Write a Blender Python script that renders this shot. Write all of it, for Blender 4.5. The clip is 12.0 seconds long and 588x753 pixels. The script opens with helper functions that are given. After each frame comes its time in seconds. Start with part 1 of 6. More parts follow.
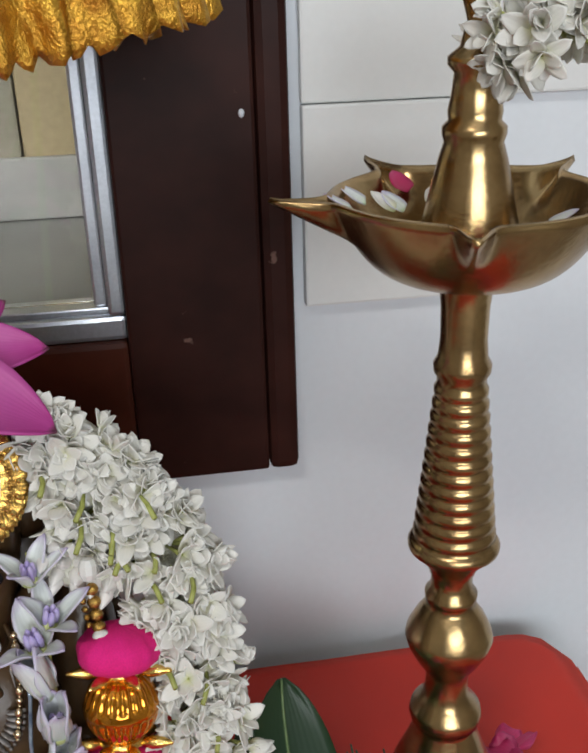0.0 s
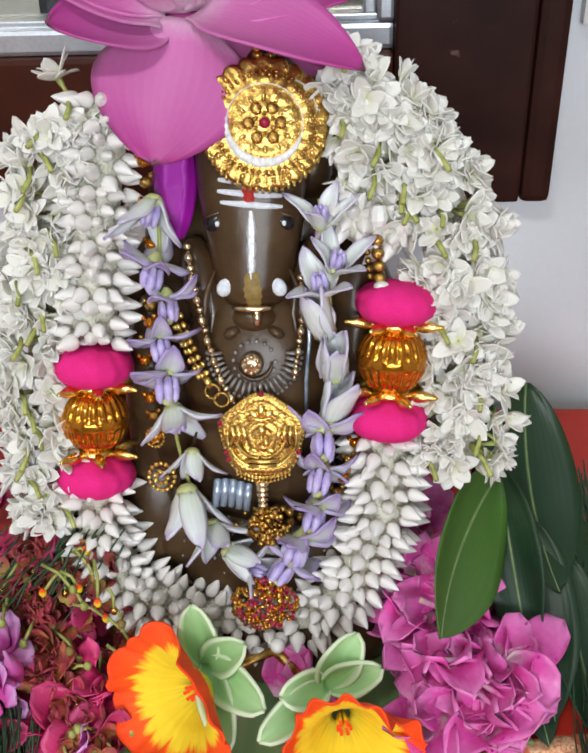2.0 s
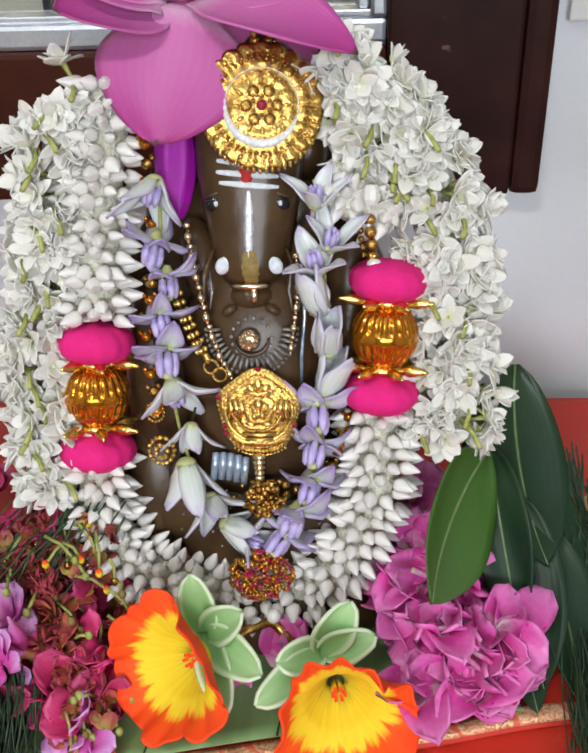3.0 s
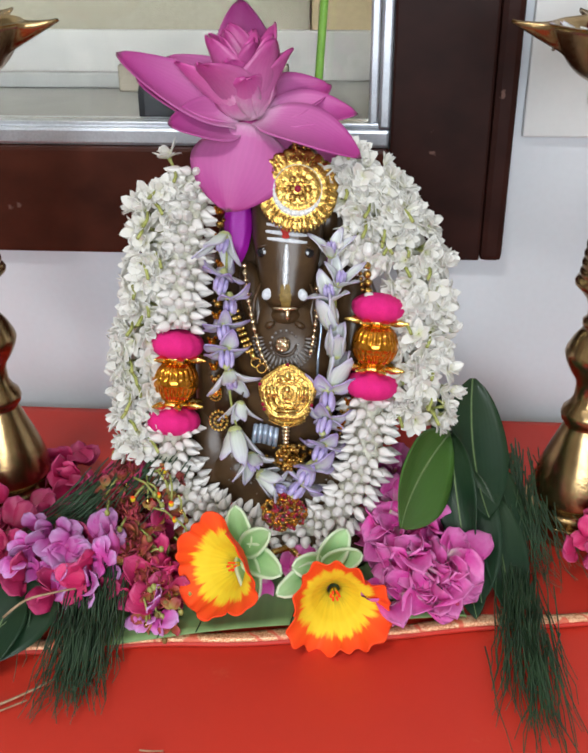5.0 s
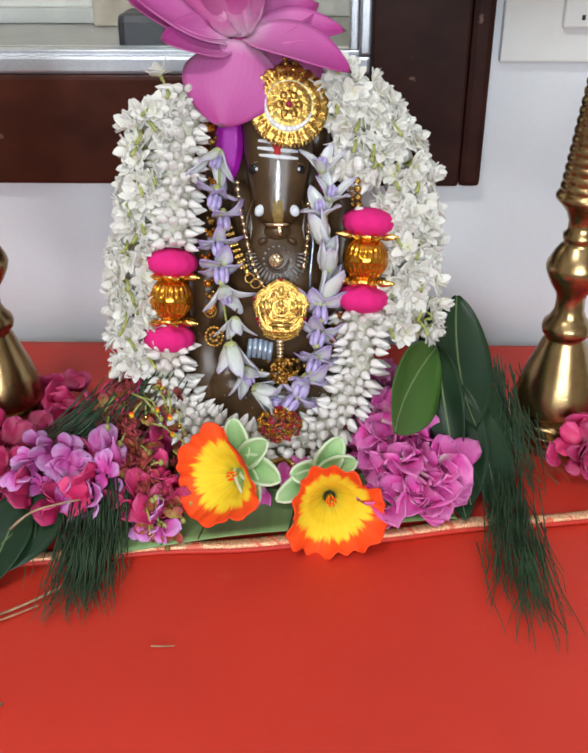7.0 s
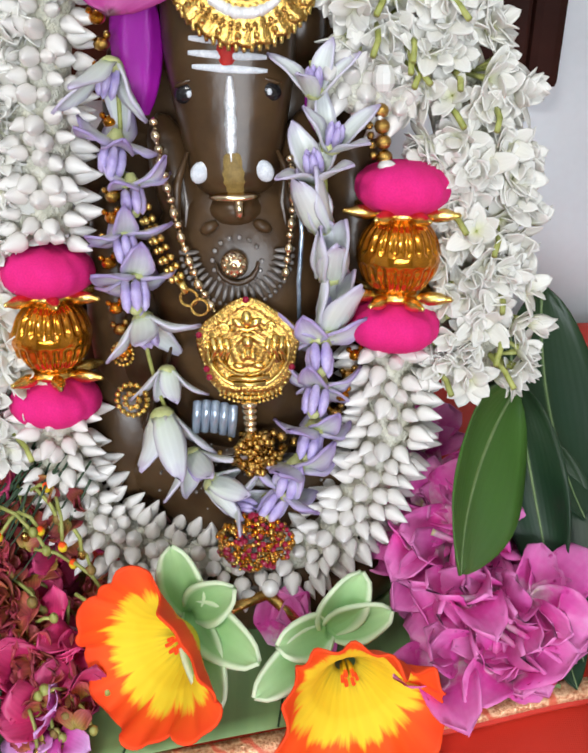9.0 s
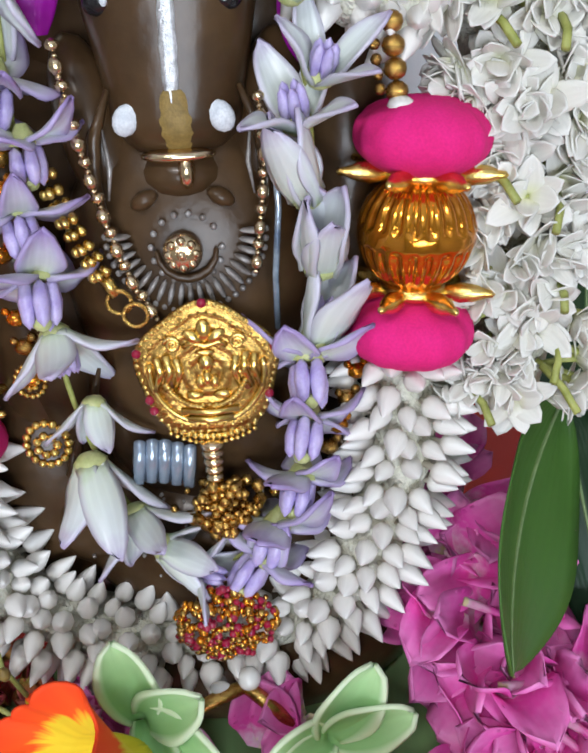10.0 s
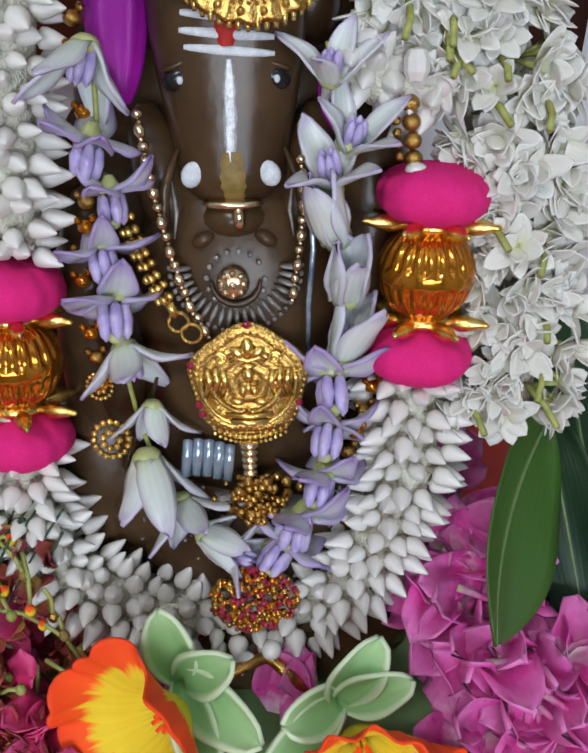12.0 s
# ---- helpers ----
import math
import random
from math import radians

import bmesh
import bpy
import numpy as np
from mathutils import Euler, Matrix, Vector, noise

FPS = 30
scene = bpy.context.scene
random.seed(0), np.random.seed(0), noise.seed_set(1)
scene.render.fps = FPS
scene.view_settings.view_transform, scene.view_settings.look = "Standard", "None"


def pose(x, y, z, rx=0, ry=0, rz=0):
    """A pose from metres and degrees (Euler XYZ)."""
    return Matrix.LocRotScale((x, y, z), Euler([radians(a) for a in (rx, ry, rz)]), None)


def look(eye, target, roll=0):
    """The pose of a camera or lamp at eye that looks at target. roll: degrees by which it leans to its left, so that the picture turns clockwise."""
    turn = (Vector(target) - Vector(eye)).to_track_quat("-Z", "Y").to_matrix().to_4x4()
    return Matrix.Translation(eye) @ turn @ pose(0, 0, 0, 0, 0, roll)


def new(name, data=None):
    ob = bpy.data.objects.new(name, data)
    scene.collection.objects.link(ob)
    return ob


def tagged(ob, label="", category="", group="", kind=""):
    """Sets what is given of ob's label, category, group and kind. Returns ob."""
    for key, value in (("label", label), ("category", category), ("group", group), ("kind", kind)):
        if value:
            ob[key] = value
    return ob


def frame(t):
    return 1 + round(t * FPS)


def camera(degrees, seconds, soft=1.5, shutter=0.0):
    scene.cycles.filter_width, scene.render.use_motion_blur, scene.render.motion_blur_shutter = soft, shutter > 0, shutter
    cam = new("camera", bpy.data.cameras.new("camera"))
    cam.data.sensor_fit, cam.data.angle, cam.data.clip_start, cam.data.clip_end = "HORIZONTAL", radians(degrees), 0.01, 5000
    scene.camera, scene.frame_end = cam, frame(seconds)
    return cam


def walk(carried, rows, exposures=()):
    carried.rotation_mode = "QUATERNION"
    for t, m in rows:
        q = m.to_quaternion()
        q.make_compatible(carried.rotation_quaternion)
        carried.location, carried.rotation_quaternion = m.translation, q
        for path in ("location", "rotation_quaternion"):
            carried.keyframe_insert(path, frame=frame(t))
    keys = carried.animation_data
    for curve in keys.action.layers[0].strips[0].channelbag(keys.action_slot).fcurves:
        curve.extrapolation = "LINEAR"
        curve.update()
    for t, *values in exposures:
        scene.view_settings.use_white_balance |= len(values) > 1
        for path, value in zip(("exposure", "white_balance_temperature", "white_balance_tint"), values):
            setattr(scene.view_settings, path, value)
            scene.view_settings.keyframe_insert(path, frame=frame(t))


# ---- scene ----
cam = camera(35.6, 12.0, 2.4)
PATH = [
    (0, (-0.013, 0.075, 0.383), (0.268, 1.886, -0.418), -1.7),
    (0.2, (-0.019, 0.070, 0.380), (0.186, 1.867, -0.474), -1.2),
    (0.5, (-0.031, 0.067, 0.367), (0.083, 1.848, -0.535), -1.3),
    (1, (-0.048, 0.056, 0.355), (-0.119, 1.804, -0.614), -1.6),
    (1.5, (-0.064, 0.05, 0.336), (-0.159, 1.745, -0.721), -1.0),
    (2, (-0.06, 0.042, 0.328), (-0.148, 1.721, -0.756), -2.0),
    (2.5, (-0.062, 0.041, 0.324), (-0.145, 1.697, -0.795), -1.5),
    (2.7, (-0.061, 0.034, 0.32), (-0.138, 1.704, -0.778), -1.8),
    (4.3, (-0.052, -0.051, 0.352), (-0.173, 1.693, -0.621), -1.7),
    (4.5, (-0.05, -0.081, 0.356), (-0.205, 1.666, -0.606), -1.1),
    (5, (-0.05, -0.14, 0.366), (-0.18, 1.64, -0.538), -0.3),
    (5.5, (-0.088, -0.249, 0.368), (-0.142, 1.588, -0.421), -0.4),
    (5.9, (-0.092, -0.296, 0.359), (-0.135, 1.531, -0.453), 0.3),
    (6, (-0.088, -0.301, 0.364), (-0.103, 1.512, -0.48), 0.7),
    (6.1, (-0.09, -0.3, 0.36), (-0.089, 1.519, -0.473), 0.6),
    (6.5, (-0.082, -0.259, 0.354), (-0.094, 1.548, -0.503), 0.4),
    (6.7, (-0.07, -0.223, 0.351), (-0.098, 1.562, -0.551), 0.2),
    (8.3, (-0.067, 0.007, 0.31), (-0.134, 1.673, -0.794), -0.9),
    (8.5, (-0.054, 0.023, 0.301), (-0.178, 1.69, -0.796), -2.5),
    (9, (-0.07, 0.077, 0.291), (-0.09, 1.681, -0.903), -2.0),
    (9.5, (-0.078, 0.121, 0.27), (-0.039, 1.676, -0.987), -2.3),
    (10, (-0.074, 0.16, 0.257), (-0.015, 1.673, -1.05), -2.1),
    (10.5, (-0.077, 0.18, 0.25), (0.012, 1.672, -1.079), -1.4),
    (11, (-0.08, 0.181, 0.253), (0.002, 1.673, -1.076), -1.0),
    (11.5, (-0.077, 0.158, 0.26), (0.025, 1.665, -1.051), -0.6),
    (12, (-0.081, 0.124, 0.28), (-0.034, 1.686, -0.968), -0.5),
]
EXPOSURES = [(0, -0.42, 6500, 10), (1, -0.05, 6350, 10), (2.5, 0.01, 6400, 10), (4.5, -0.03, 6350, 10), (5.5, -0.01, 6400, 10), (6.5, 0.02, 6400, 10), (8.5, 0.05, 6400, 10), (9, 0.11, 6300, 10), (10, -0.01, 6000, 10), (10.5, -0.16, 6000, 10), (11, -0.21, 6000, 10), (11.5, -0.36, 5950, 10), (12, -0.36, 6000, 10)]
walk(cam, [(t, look(eye, target, roll)) for t, eye, target, roll in PATH], EXPOSURES)


# ---- light ----
world = bpy.data.worlds.new("world")
scene.world = world
world.use_nodes = True
wn = world.node_tree.nodes
sky = wn.new("ShaderNodeTexSky")
sky.sky_type = "NISHITA"
sky.sun_disc = False
sky.sun_elevation, sky.sun_rotation = radians(50), radians(200)
world.node_tree.links.new(sky.outputs["Color"], wn["Background"].inputs["Color"])
wn["Background"].inputs["Strength"].default_value = 0.08
# Watts of the three added lamps: overhead key, frontal fill, back room fill.
KEY, FRONT, BACK = 12.0, 56.0, 0.4


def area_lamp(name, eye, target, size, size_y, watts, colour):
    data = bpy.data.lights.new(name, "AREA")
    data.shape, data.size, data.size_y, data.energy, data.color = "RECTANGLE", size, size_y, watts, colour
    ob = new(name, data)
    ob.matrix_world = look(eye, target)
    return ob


# Added key from the upper left; no lamp is seen there.
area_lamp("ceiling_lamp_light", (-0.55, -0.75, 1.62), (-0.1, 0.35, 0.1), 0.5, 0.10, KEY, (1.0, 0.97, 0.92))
# Added frontal fill; the wall behind the viewer has no window.
area_lamp("window_light", (0.10, -2.3, 0.80), (-0.05, 0.3, 0.12), 1.6, 0.9, FRONT, (0.90, 0.95, 1.0))
# Added fill that brightens the room behind the glass; no source is seen there.
area_lamp("office_light", (-0.5, 1.2, 1.5), (-0.4, 1.1, 0.0), 0.8, 0.5, BACK, (1.0, 0.95, 0.85))


# ---- materials ----
def node_material(name):
    m = bpy.data.materials.new(name)
    m.use_nodes = True
    return m, m.node_tree.nodes, m.node_tree.links, m.node_tree.nodes["Principled BSDF"]


def noise_node(n, l, scale, detail=4.0, coords="Object"):
    tc = n.new("ShaderNodeTexCoord")
    t = n.new("ShaderNodeTexNoise")
    t.inputs["Scale"].default_value, t.inputs["Detail"].default_value = scale, detail
    l.new(tc.outputs[coords], t.inputs["Vector"])
    return t


def ramp_node(n, l, source, stops):
    r = n.new("ShaderNodeValToRGB")
    while len(r.color_ramp.elements) < len(stops):
        r.color_ramp.elements.new(0.5)
    for e, (p, c) in zip(r.color_ramp.elements, stops):
        e.position, e.color = p, (*c, 1)
    l.new(source, r.inputs["Fac"])
    return r


def mixed(n, l, kind, fac, a, b):
    x = n.new("ShaderNodeMix")
    x.data_type, x.blend_type = "RGBA", kind
    for socket, value in ((x.inputs[0], fac), (x.inputs[6], a), (x.inputs[7], b)):
        if hasattr(value, "is_linked"):
            l.new(value, socket)
        else:
            socket.default_value = value if isinstance(value, (int, float)) else (*value, 1)
    return x.outputs[2]


def bumped(n, l, p, height, strength, distance):
    b = n.new("ShaderNodeBump")
    b.inputs["Strength"].default_value, b.inputs["Distance"].default_value = strength, distance
    l.new(height, b.inputs["Height"])
    l.new(b.outputs["Normal"], p.inputs["Normal"])


def surface(name, dark, light, rough=0.5, metal=0.0, scale=120.0, fine=900.0, bump=0.2, depth=0.0004, soft=0.0, random_value=0.0, coat=0.0, grain=0.86, coords="Object"):
    """Two scales of noise between two tones, a fine relief, and, where asked, a different tone for each piece."""
    m, n, l, p = node_material(name)
    a, b = noise_node(n, l, scale, 4.0, coords), noise_node(n, l, fine, 3, coords)
    r = ramp_node(n, l, a.outputs["Fac"], [(0.3, dark), (0.7, light)])
    r2 = ramp_node(n, l, b.outputs["Fac"], [(0.3, (grain,) * 3), (0.7, (1.0, 1.0, 1.0))])
    c = mixed(n, l, "MULTIPLY", 1.0, r.outputs["Color"], r2.outputs["Color"])
    if random_value:
        oi = n.new("ShaderNodeObjectInfo")
        r3 = ramp_node(n, l, oi.outputs["Random"], [(0.0, (1 - random_value,) * 3), (1.0, (1.0, 1.0, 1.0))])
        c = mixed(n, l, "MULTIPLY", 1.0, c, r3.outputs["Color"])
    l.new(c, p.inputs["Base Color"])
    p.inputs["Roughness"].default_value, p.inputs["Metallic"].default_value = rough, metal
    p.inputs["Coat Weight"].default_value = coat
    if soft:
        p.inputs["Subsurface Weight"].default_value = soft
        p.inputs["Subsurface Radius"].default_value = (0.004, 0.003, 0.003)
        p.inputs["Subsurface Scale"].default_value = 1.0
    if bump:
        bumped(n, l, p, b.outputs["Fac"], bump, depth)
    return m


def petal_material(name, stops, rough=0.5, vein=0.25, veins=14.0, soft=0.0, random_value=0.12, jag=0.05, edge=None, streaks=0.0):
    """Colours along the length of a petal or leaf (V of its map), fine veins across it (U), a little noise."""
    m, n, l, p = node_material(name)
    uv = n.new("ShaderNodeUVMap")
    sep = n.new("ShaderNodeSeparateXYZ")
    l.new(uv.outputs["UV"], sep.inputs["Vector"])
    ns = noise_node(n, l, 400.0, 4)
    if streaks:
        mp = n.new("ShaderNodeMapping")
        mp.inputs["Scale"].default_value = (streaks, 0.8, 1.0)
        l.new(uv.outputs["UV"], mp.inputs["Vector"])
        l.new(mp.outputs["Vector"], ns.inputs["Vector"])
        ns.inputs["Scale"].default_value, ns.inputs["Detail"].default_value = 1.0, 2.0
    ma = n.new("ShaderNodeMath")
    ma.operation = "MULTIPLY_ADD"
    l.new(ns.outputs["Fac"], ma.inputs[0])
    ma.inputs[1].default_value = jag * 2
    ma.inputs[2].default_value = -jag
    ad = n.new("ShaderNodeMath")
    ad.operation = "ADD"
    l.new(sep.outputs["Y"], ad.inputs[0])
    l.new(ma.outputs[0], ad.inputs[1])
    r = ramp_node(n, l, ad.outputs[0], stops)
    wv = n.new("ShaderNodeMath")
    wv.operation = "MULTIPLY"
    l.new(sep.outputs["X"], wv.inputs[0])
    wv.inputs[1].default_value = veins * math.tau
    sn = n.new("ShaderNodeMath")
    sn.operation = "SINE"
    l.new(wv.outputs[0], sn.inputs[0])
    vr = ramp_node(n, l, sn.outputs[0], [(0.0, (1 - vein,) * 3), (0.8, (1, 1, 1))])
    c = mixed(n, l, "MULTIPLY", 1.0, r.outputs["Color"], vr.outputs["Color"])
    if edge:
        ab = n.new("ShaderNodeMath")
        ab.operation = "PINGPONG"
        l.new(sep.outputs["X"], ab.inputs[0])
        ab.inputs[1].default_value = 0.5
        er = ramp_node(n, l, ab.outputs[0], edge[1])
        c = mixed(n, l, "MIX", er.outputs["Color"], c, edge[0])
    if random_value:
        oi = n.new("ShaderNodeObjectInfo")
        r3 = ramp_node(n, l, oi.outputs["Random"], [(0.0, (1 - random_value,) * 3), (1.0, (1.0, 1.0, 1.0))])
        c = mixed(n, l, "MULTIPLY", 1.0, c, r3.outputs["Color"])
    l.new(c, p.inputs["Base Color"])
    p.inputs["Roughness"].default_value = rough
    if soft:
        tr = n.new("ShaderNodeBsdfTranslucent")
        l.new(c, tr.inputs["Color"])
        mx = n.new("ShaderNodeMixShader")
        mx.inputs[0].default_value = soft
        l.new(p.outputs[0], mx.inputs[1])
        l.new(tr.outputs[0], mx.inputs[2])
        l.new(mx.outputs[0], n["Material Output"].inputs["Surface"])
    bumped(n, l, p, sn.outputs[0], 0.06, 0.0003)
    return m


def cloth_material(name, red, gold, motif):
    """Woven silk: fine threads crossing, soft fold shade toned in, and faint metal-thread motifs that paint its sheen.
    """
    m, n, l, p = node_material(name)
    tc = n.new("ShaderNodeTexCoord")
    big = noise_node(n, l, 7.0, 3)
    base = ramp_node(n, l, big.outputs["Fac"], [(0.3, tuple(0.86 * v for v in red)), (0.7, red)])
    threads = []
    for d in ("X", "Y"):
        w = n.new("ShaderNodeTexWave")
        w.bands_direction = d
        w.inputs["Scale"].default_value = 420.0
        w.inputs["Distortion"].default_value = 1.5
        l.new(tc.outputs["Object"], w.inputs["Vector"])
        threads.append(w)
    weave = mixed(n, l, "MULTIPLY", 1.0, threads[0].outputs["Color"], threads[1].outputs["Color"])
    c = mixed(n, l, "MULTIPLY", 0.10, base.outputs["Color"], weave)
    v = n.new("ShaderNodeTexVoronoi")
    v.inputs["Scale"].default_value = 22.0
    l.new(tc.outputs["Object"], v.inputs["Vector"])
    fine = noise_node(n, l, 380.0, 5)
    add = n.new("ShaderNodeMath")
    add.operation = "MULTIPLY_ADD"
    l.new(fine.outputs["Fac"], add.inputs[0])
    add.inputs[1].default_value = 0.55
    l.new(v.outputs["Distance"], add.inputs[2])
    mask = ramp_node(n, l, add.outputs[0], [(0.30, (motif,) * 3), (0.44, (0, 0, 0))])
    c = mixed(n, l, "MIX", mask.outputs["Color"], c, gold)
    l.new(c, p.inputs["Base Color"])
    p.inputs["Roughness"].default_value = 0.50
    p.inputs["Specular IOR Level"].default_value = 0.35
    p.inputs["Sheen Weight"].default_value = 0.04
    p.inputs["Sheen Tint"].default_value = (1.0, 0.45, 0.3, 1)
    bumped(n, l, p, weave, 0.25, 0.0002)
    return m


def brocade_material(name):
    """Metal-thread border: slanting leaf motifs of red between the gold."""
    m, n, l, p = node_material(name)
    tc = n.new("ShaderNodeTexCoord")
    w = n.new("ShaderNodeTexWave")
    w.bands_direction = "DIAGONAL"
    w.inputs["Scale"].default_value, w.inputs["Distortion"].default_value = 22.0, 9.0
    w.inputs["Detail"].default_value, w.inputs["Detail Scale"].default_value = 3.0, 2.0
    l.new(tc.outputs["Object"], w.inputs["Vector"])
    fine = noise_node(n, l, 900.0, 5)
    sp = ramp_node(n, l, fine.outputs["Fac"], [(0.35, (0.62, 0.22, 0.10)), (0.6, (0.92, 0.58, 0.34))])
    mask = ramp_node(n, l, w.outputs["Fac"], [(0.03, (0, 0, 0)), (0.14, (1, 1, 1))])
    c = mixed(n, l, "MIX", mask.outputs["Color"], (0.70, 0.14, 0.07), sp.outputs["Color"])
    l.new(c, p.inputs["Base Color"])
    l.new(ramp_node(n, l, w.outputs["Fac"], [(0.1, (0, 0, 0)), (0.3, (0.55, 0.55, 0.55))]).outputs["Color"], p.inputs["Metallic"])
    p.inputs["Roughness"].default_value = 0.38
    bumped(n, l, p, fine.outputs["Fac"], 0.8, 0.0006)
    return m


def wood_material(name, tone):
    m, n, l, p = node_material(name)
    tc = n.new("ShaderNodeTexCoord")
    mp = n.new("ShaderNodeMapping")
    mp.inputs["Scale"].default_value = (3.0, 6.0, 4.0)
    l.new(tc.outputs["Object"], mp.inputs["Vector"])
    t = n.new("ShaderNodeTexNoise")
    t.inputs["Scale"].default_value, t.inputs["Detail"].default_value = 9.0, 6.0
    l.new(mp.outputs["Vector"], t.inputs["Vector"])
    r = ramp_node(n, l, t.outputs["Fac"], [(0.3, tuple(0.6 * c for c in tone)), (0.62, tone), (0.8, tuple(1.3 * c for c in tone))])
    chips = noise_node(n, l, 55.0, 6)
    mk = ramp_node(n, l, chips.outputs["Fac"], [(0.70, (0, 0, 0)), (0.73, (1, 1, 1))])
    c = mixed(n, l, "MIX", mk.outputs["Color"], r.outputs["Color"], (0.16, 0.09, 0.07))
    l.new(c, p.inputs["Base Color"])
    p.inputs["Roughness"].default_value = 0.42
    p.inputs["Coat Weight"].default_value = 0.02
    p.inputs["Specular IOR Level"].default_value = 0.12
    bumped(n, l, p, t.outputs["Fac"], 0.15, 0.0008)
    return m


def glass_material(name):
    m, n, l, p = node_material(name)
    p.inputs["Transmission Weight"].default_value = 1.0
    p.inputs["Roughness"].default_value = 0.0
    p.inputs["IOR"].default_value = 1.45
    p.inputs["Base Color"].default_value = (0.95, 0.97, 0.96, 1)
    return m


BRASS = surface("brass", (0.32, 0.20, 0.09), (0.58, 0.40, 0.19), 0.26, 1.0, 45, 420, 0.25, 0.0005)
COPPER = surface("copper", (0.34, 0.16, 0.085), (0.55, 0.30, 0.16), 0.28, 1.0, 50, 600, 0.12, 0.0003)
GOLD = surface("gold", (0.80, 0.52, 0.12), (0.98, 0.74, 0.26), 0.24, 1.0, 5, 22, 0.22, 0.0004, coords="Generated")
# Darker antique gold; on the plates it also paints shade between raised work.
DARK_GOLD = surface("antique_gold", (0.34, 0.18, 0.04), (0.74, 0.47, 0.13), 0.27, 1.0, 7, 30, 0.40, 0.0005, coords="Generated")
PALE_GOLD = surface("pale_gold", (0.72, 0.54, 0.32), (0.92, 0.76, 0.52), 0.16, 1.0, 400, 1500, 0.10, 0.0003)
AMBER = surface("amber_plated_plastic", (0.62, 0.20, 0.010), (0.82, 0.34, 0.02), 0.13, 0.9, 90, 800, 0.1, 0.0002, coat=0.5)
STONE = surface("dark_brown_stone", (0.050, 0.027, 0.012), (0.090, 0.050, 0.022), 0.28, 0.0, 60, 300, 0.28, 0.0005, coat=0.04)
STONE.node_tree.nodes["Principled BSDF"].inputs["Specular IOR Level"].default_value = 0.32
# Pale grey that stands in for glints on the glossy carved stone.
GLINT_GREY = surface("stone_glint_grey", (0.16, 0.13, 0.11), (0.42, 0.40, 0.39), 0.24, 0.25, 400, 1500, 0.5, 0.0005)
WHITE_PAINT = surface("white_ash_paste", (0.62, 0.66, 0.72), (0.85, 0.88, 0.92), 0.6, 0.0, 500, 2000, 0.4, 0.0003)
SILVER_PAINT = surface("silver_stripe", (0.45, 0.46, 0.48), (0.85, 0.86, 0.88), 0.3, 0.7, 900, 2500, 0.6, 0.0004)
SANDAL = surface("sandal_paste", (0.20, 0.13, 0.03), (0.30, 0.20, 0.05), 0.6, 0.0, 500, 2000, 0.5, 0.0003)
RED_DOT = surface("red_kumkum_powder", (0.40, 0.008, 0.008), (0.55, 0.02, 0.012), 0.7, 0.0, 500, 2500, 0.4, 0.0002)
BLACK_EYE = surface("black_paint", (0.01, 0.009, 0.01), (0.02, 0.018, 0.02), 0.2, 0.0, 300, 900, 0.0)
BUD = petal_material("jasmine_bud", [(0.0, (0.72, 0.66, 0.52)), (0.35, (0.90, 0.86, 0.80)), (1.0, (0.95, 0.93, 0.90))], 0.34, 0.03, 3, 0.12, 0.05)
JASMINE = petal_material("jasmine_petal", [(0.0, (0.68, 0.70, 0.34)), (0.18, (0.86, 0.85, 0.64)), (0.45, (0.93, 0.91, 0.83)), (1.0, (0.94, 0.93, 0.89))], 0.55, 0.02, 5, 0.24, 0.08)
STEM = surface("jasmine_stem", (0.28, 0.31, 0.06), (0.52, 0.54, 0.16), 0.5, 0.0, 300, 1500, 0.1, random_value=0.2)
CROWN = petal_material("crown_flower_petal", [(0.0, (0.66, 0.76, 0.52)), (0.25, (0.80, 0.83, 0.80)), (0.55, (0.74, 0.73, 0.84)), (1.0, (0.42, 0.30, 0.64))], 0.34, 0.05, 5, 0.15, 0.14, 0.12, ((0.46, 0.34, 0.67), [(0.0, (0.75, 0.75, 0.75)), (0.25, (0, 0, 0))]))
CROWN_PALE = petal_material("pale_crown_petal", [(0.0, (0.62, 0.74, 0.44)), (0.20, (0.80, 0.86, 0.76)), (0.75, (0.82, 0.85, 0.87)), (1.0, (0.60, 0.52, 0.72))], 0.30, 0.04, 5, 0.15, 0.10, 0.12, ((0.60, 0.50, 0.74), [(0.0, (0.5, 0.5, 0.5)), (0.18, (0, 0, 0))]))
CREAM = surface("cream_petals", (0.74, 0.72, 0.56), (0.86, 0.84, 0.74), 0.6, 0.0, 260, 900, 0.8, 0.002)
LILAC = surface("lilac_corona", (0.40, 0.31, 0.66), (0.62, 0.54, 0.80), 0.30, 0.0, 300, 1800, 0.2, soft=0.1)
CORE = surface("corona_core", (0.45, 0.50, 0.18), (0.62, 0.62, 0.30), 0.5, 0.0, 300, 1800, 0.2)
PINK_FELT = surface("hot_pink_felt", (0.72, 0.008, 0.17), (0.82, 0.014, 0.24), 0.9, 0.0, 90, 1600, 0.3, 0.0003)
LOTUS = petal_material("lotus_petal", [(0.0, (0.80, 0.48, 0.68)), (0.18, (0.70, 0.20, 0.50)), (0.7, (0.58, 0.10, 0.38)), (0.95, (0.50, 0.05, 0.29)), (1.0, (0.16, 0.05, 0.08))], 0.48, 0.03, 16, 0.10, 0.20, 0.05)
LOTUS_INNER = petal_material("lotus_inner_petal", [(0.0, (0.88, 0.62, 0.76)), (0.3, (0.82, 0.26, 0.56)), (1.0, (0.66, 0.07, 0.36))], 0.36, 0.03, 14, 0.08, 0.3, 0.12)
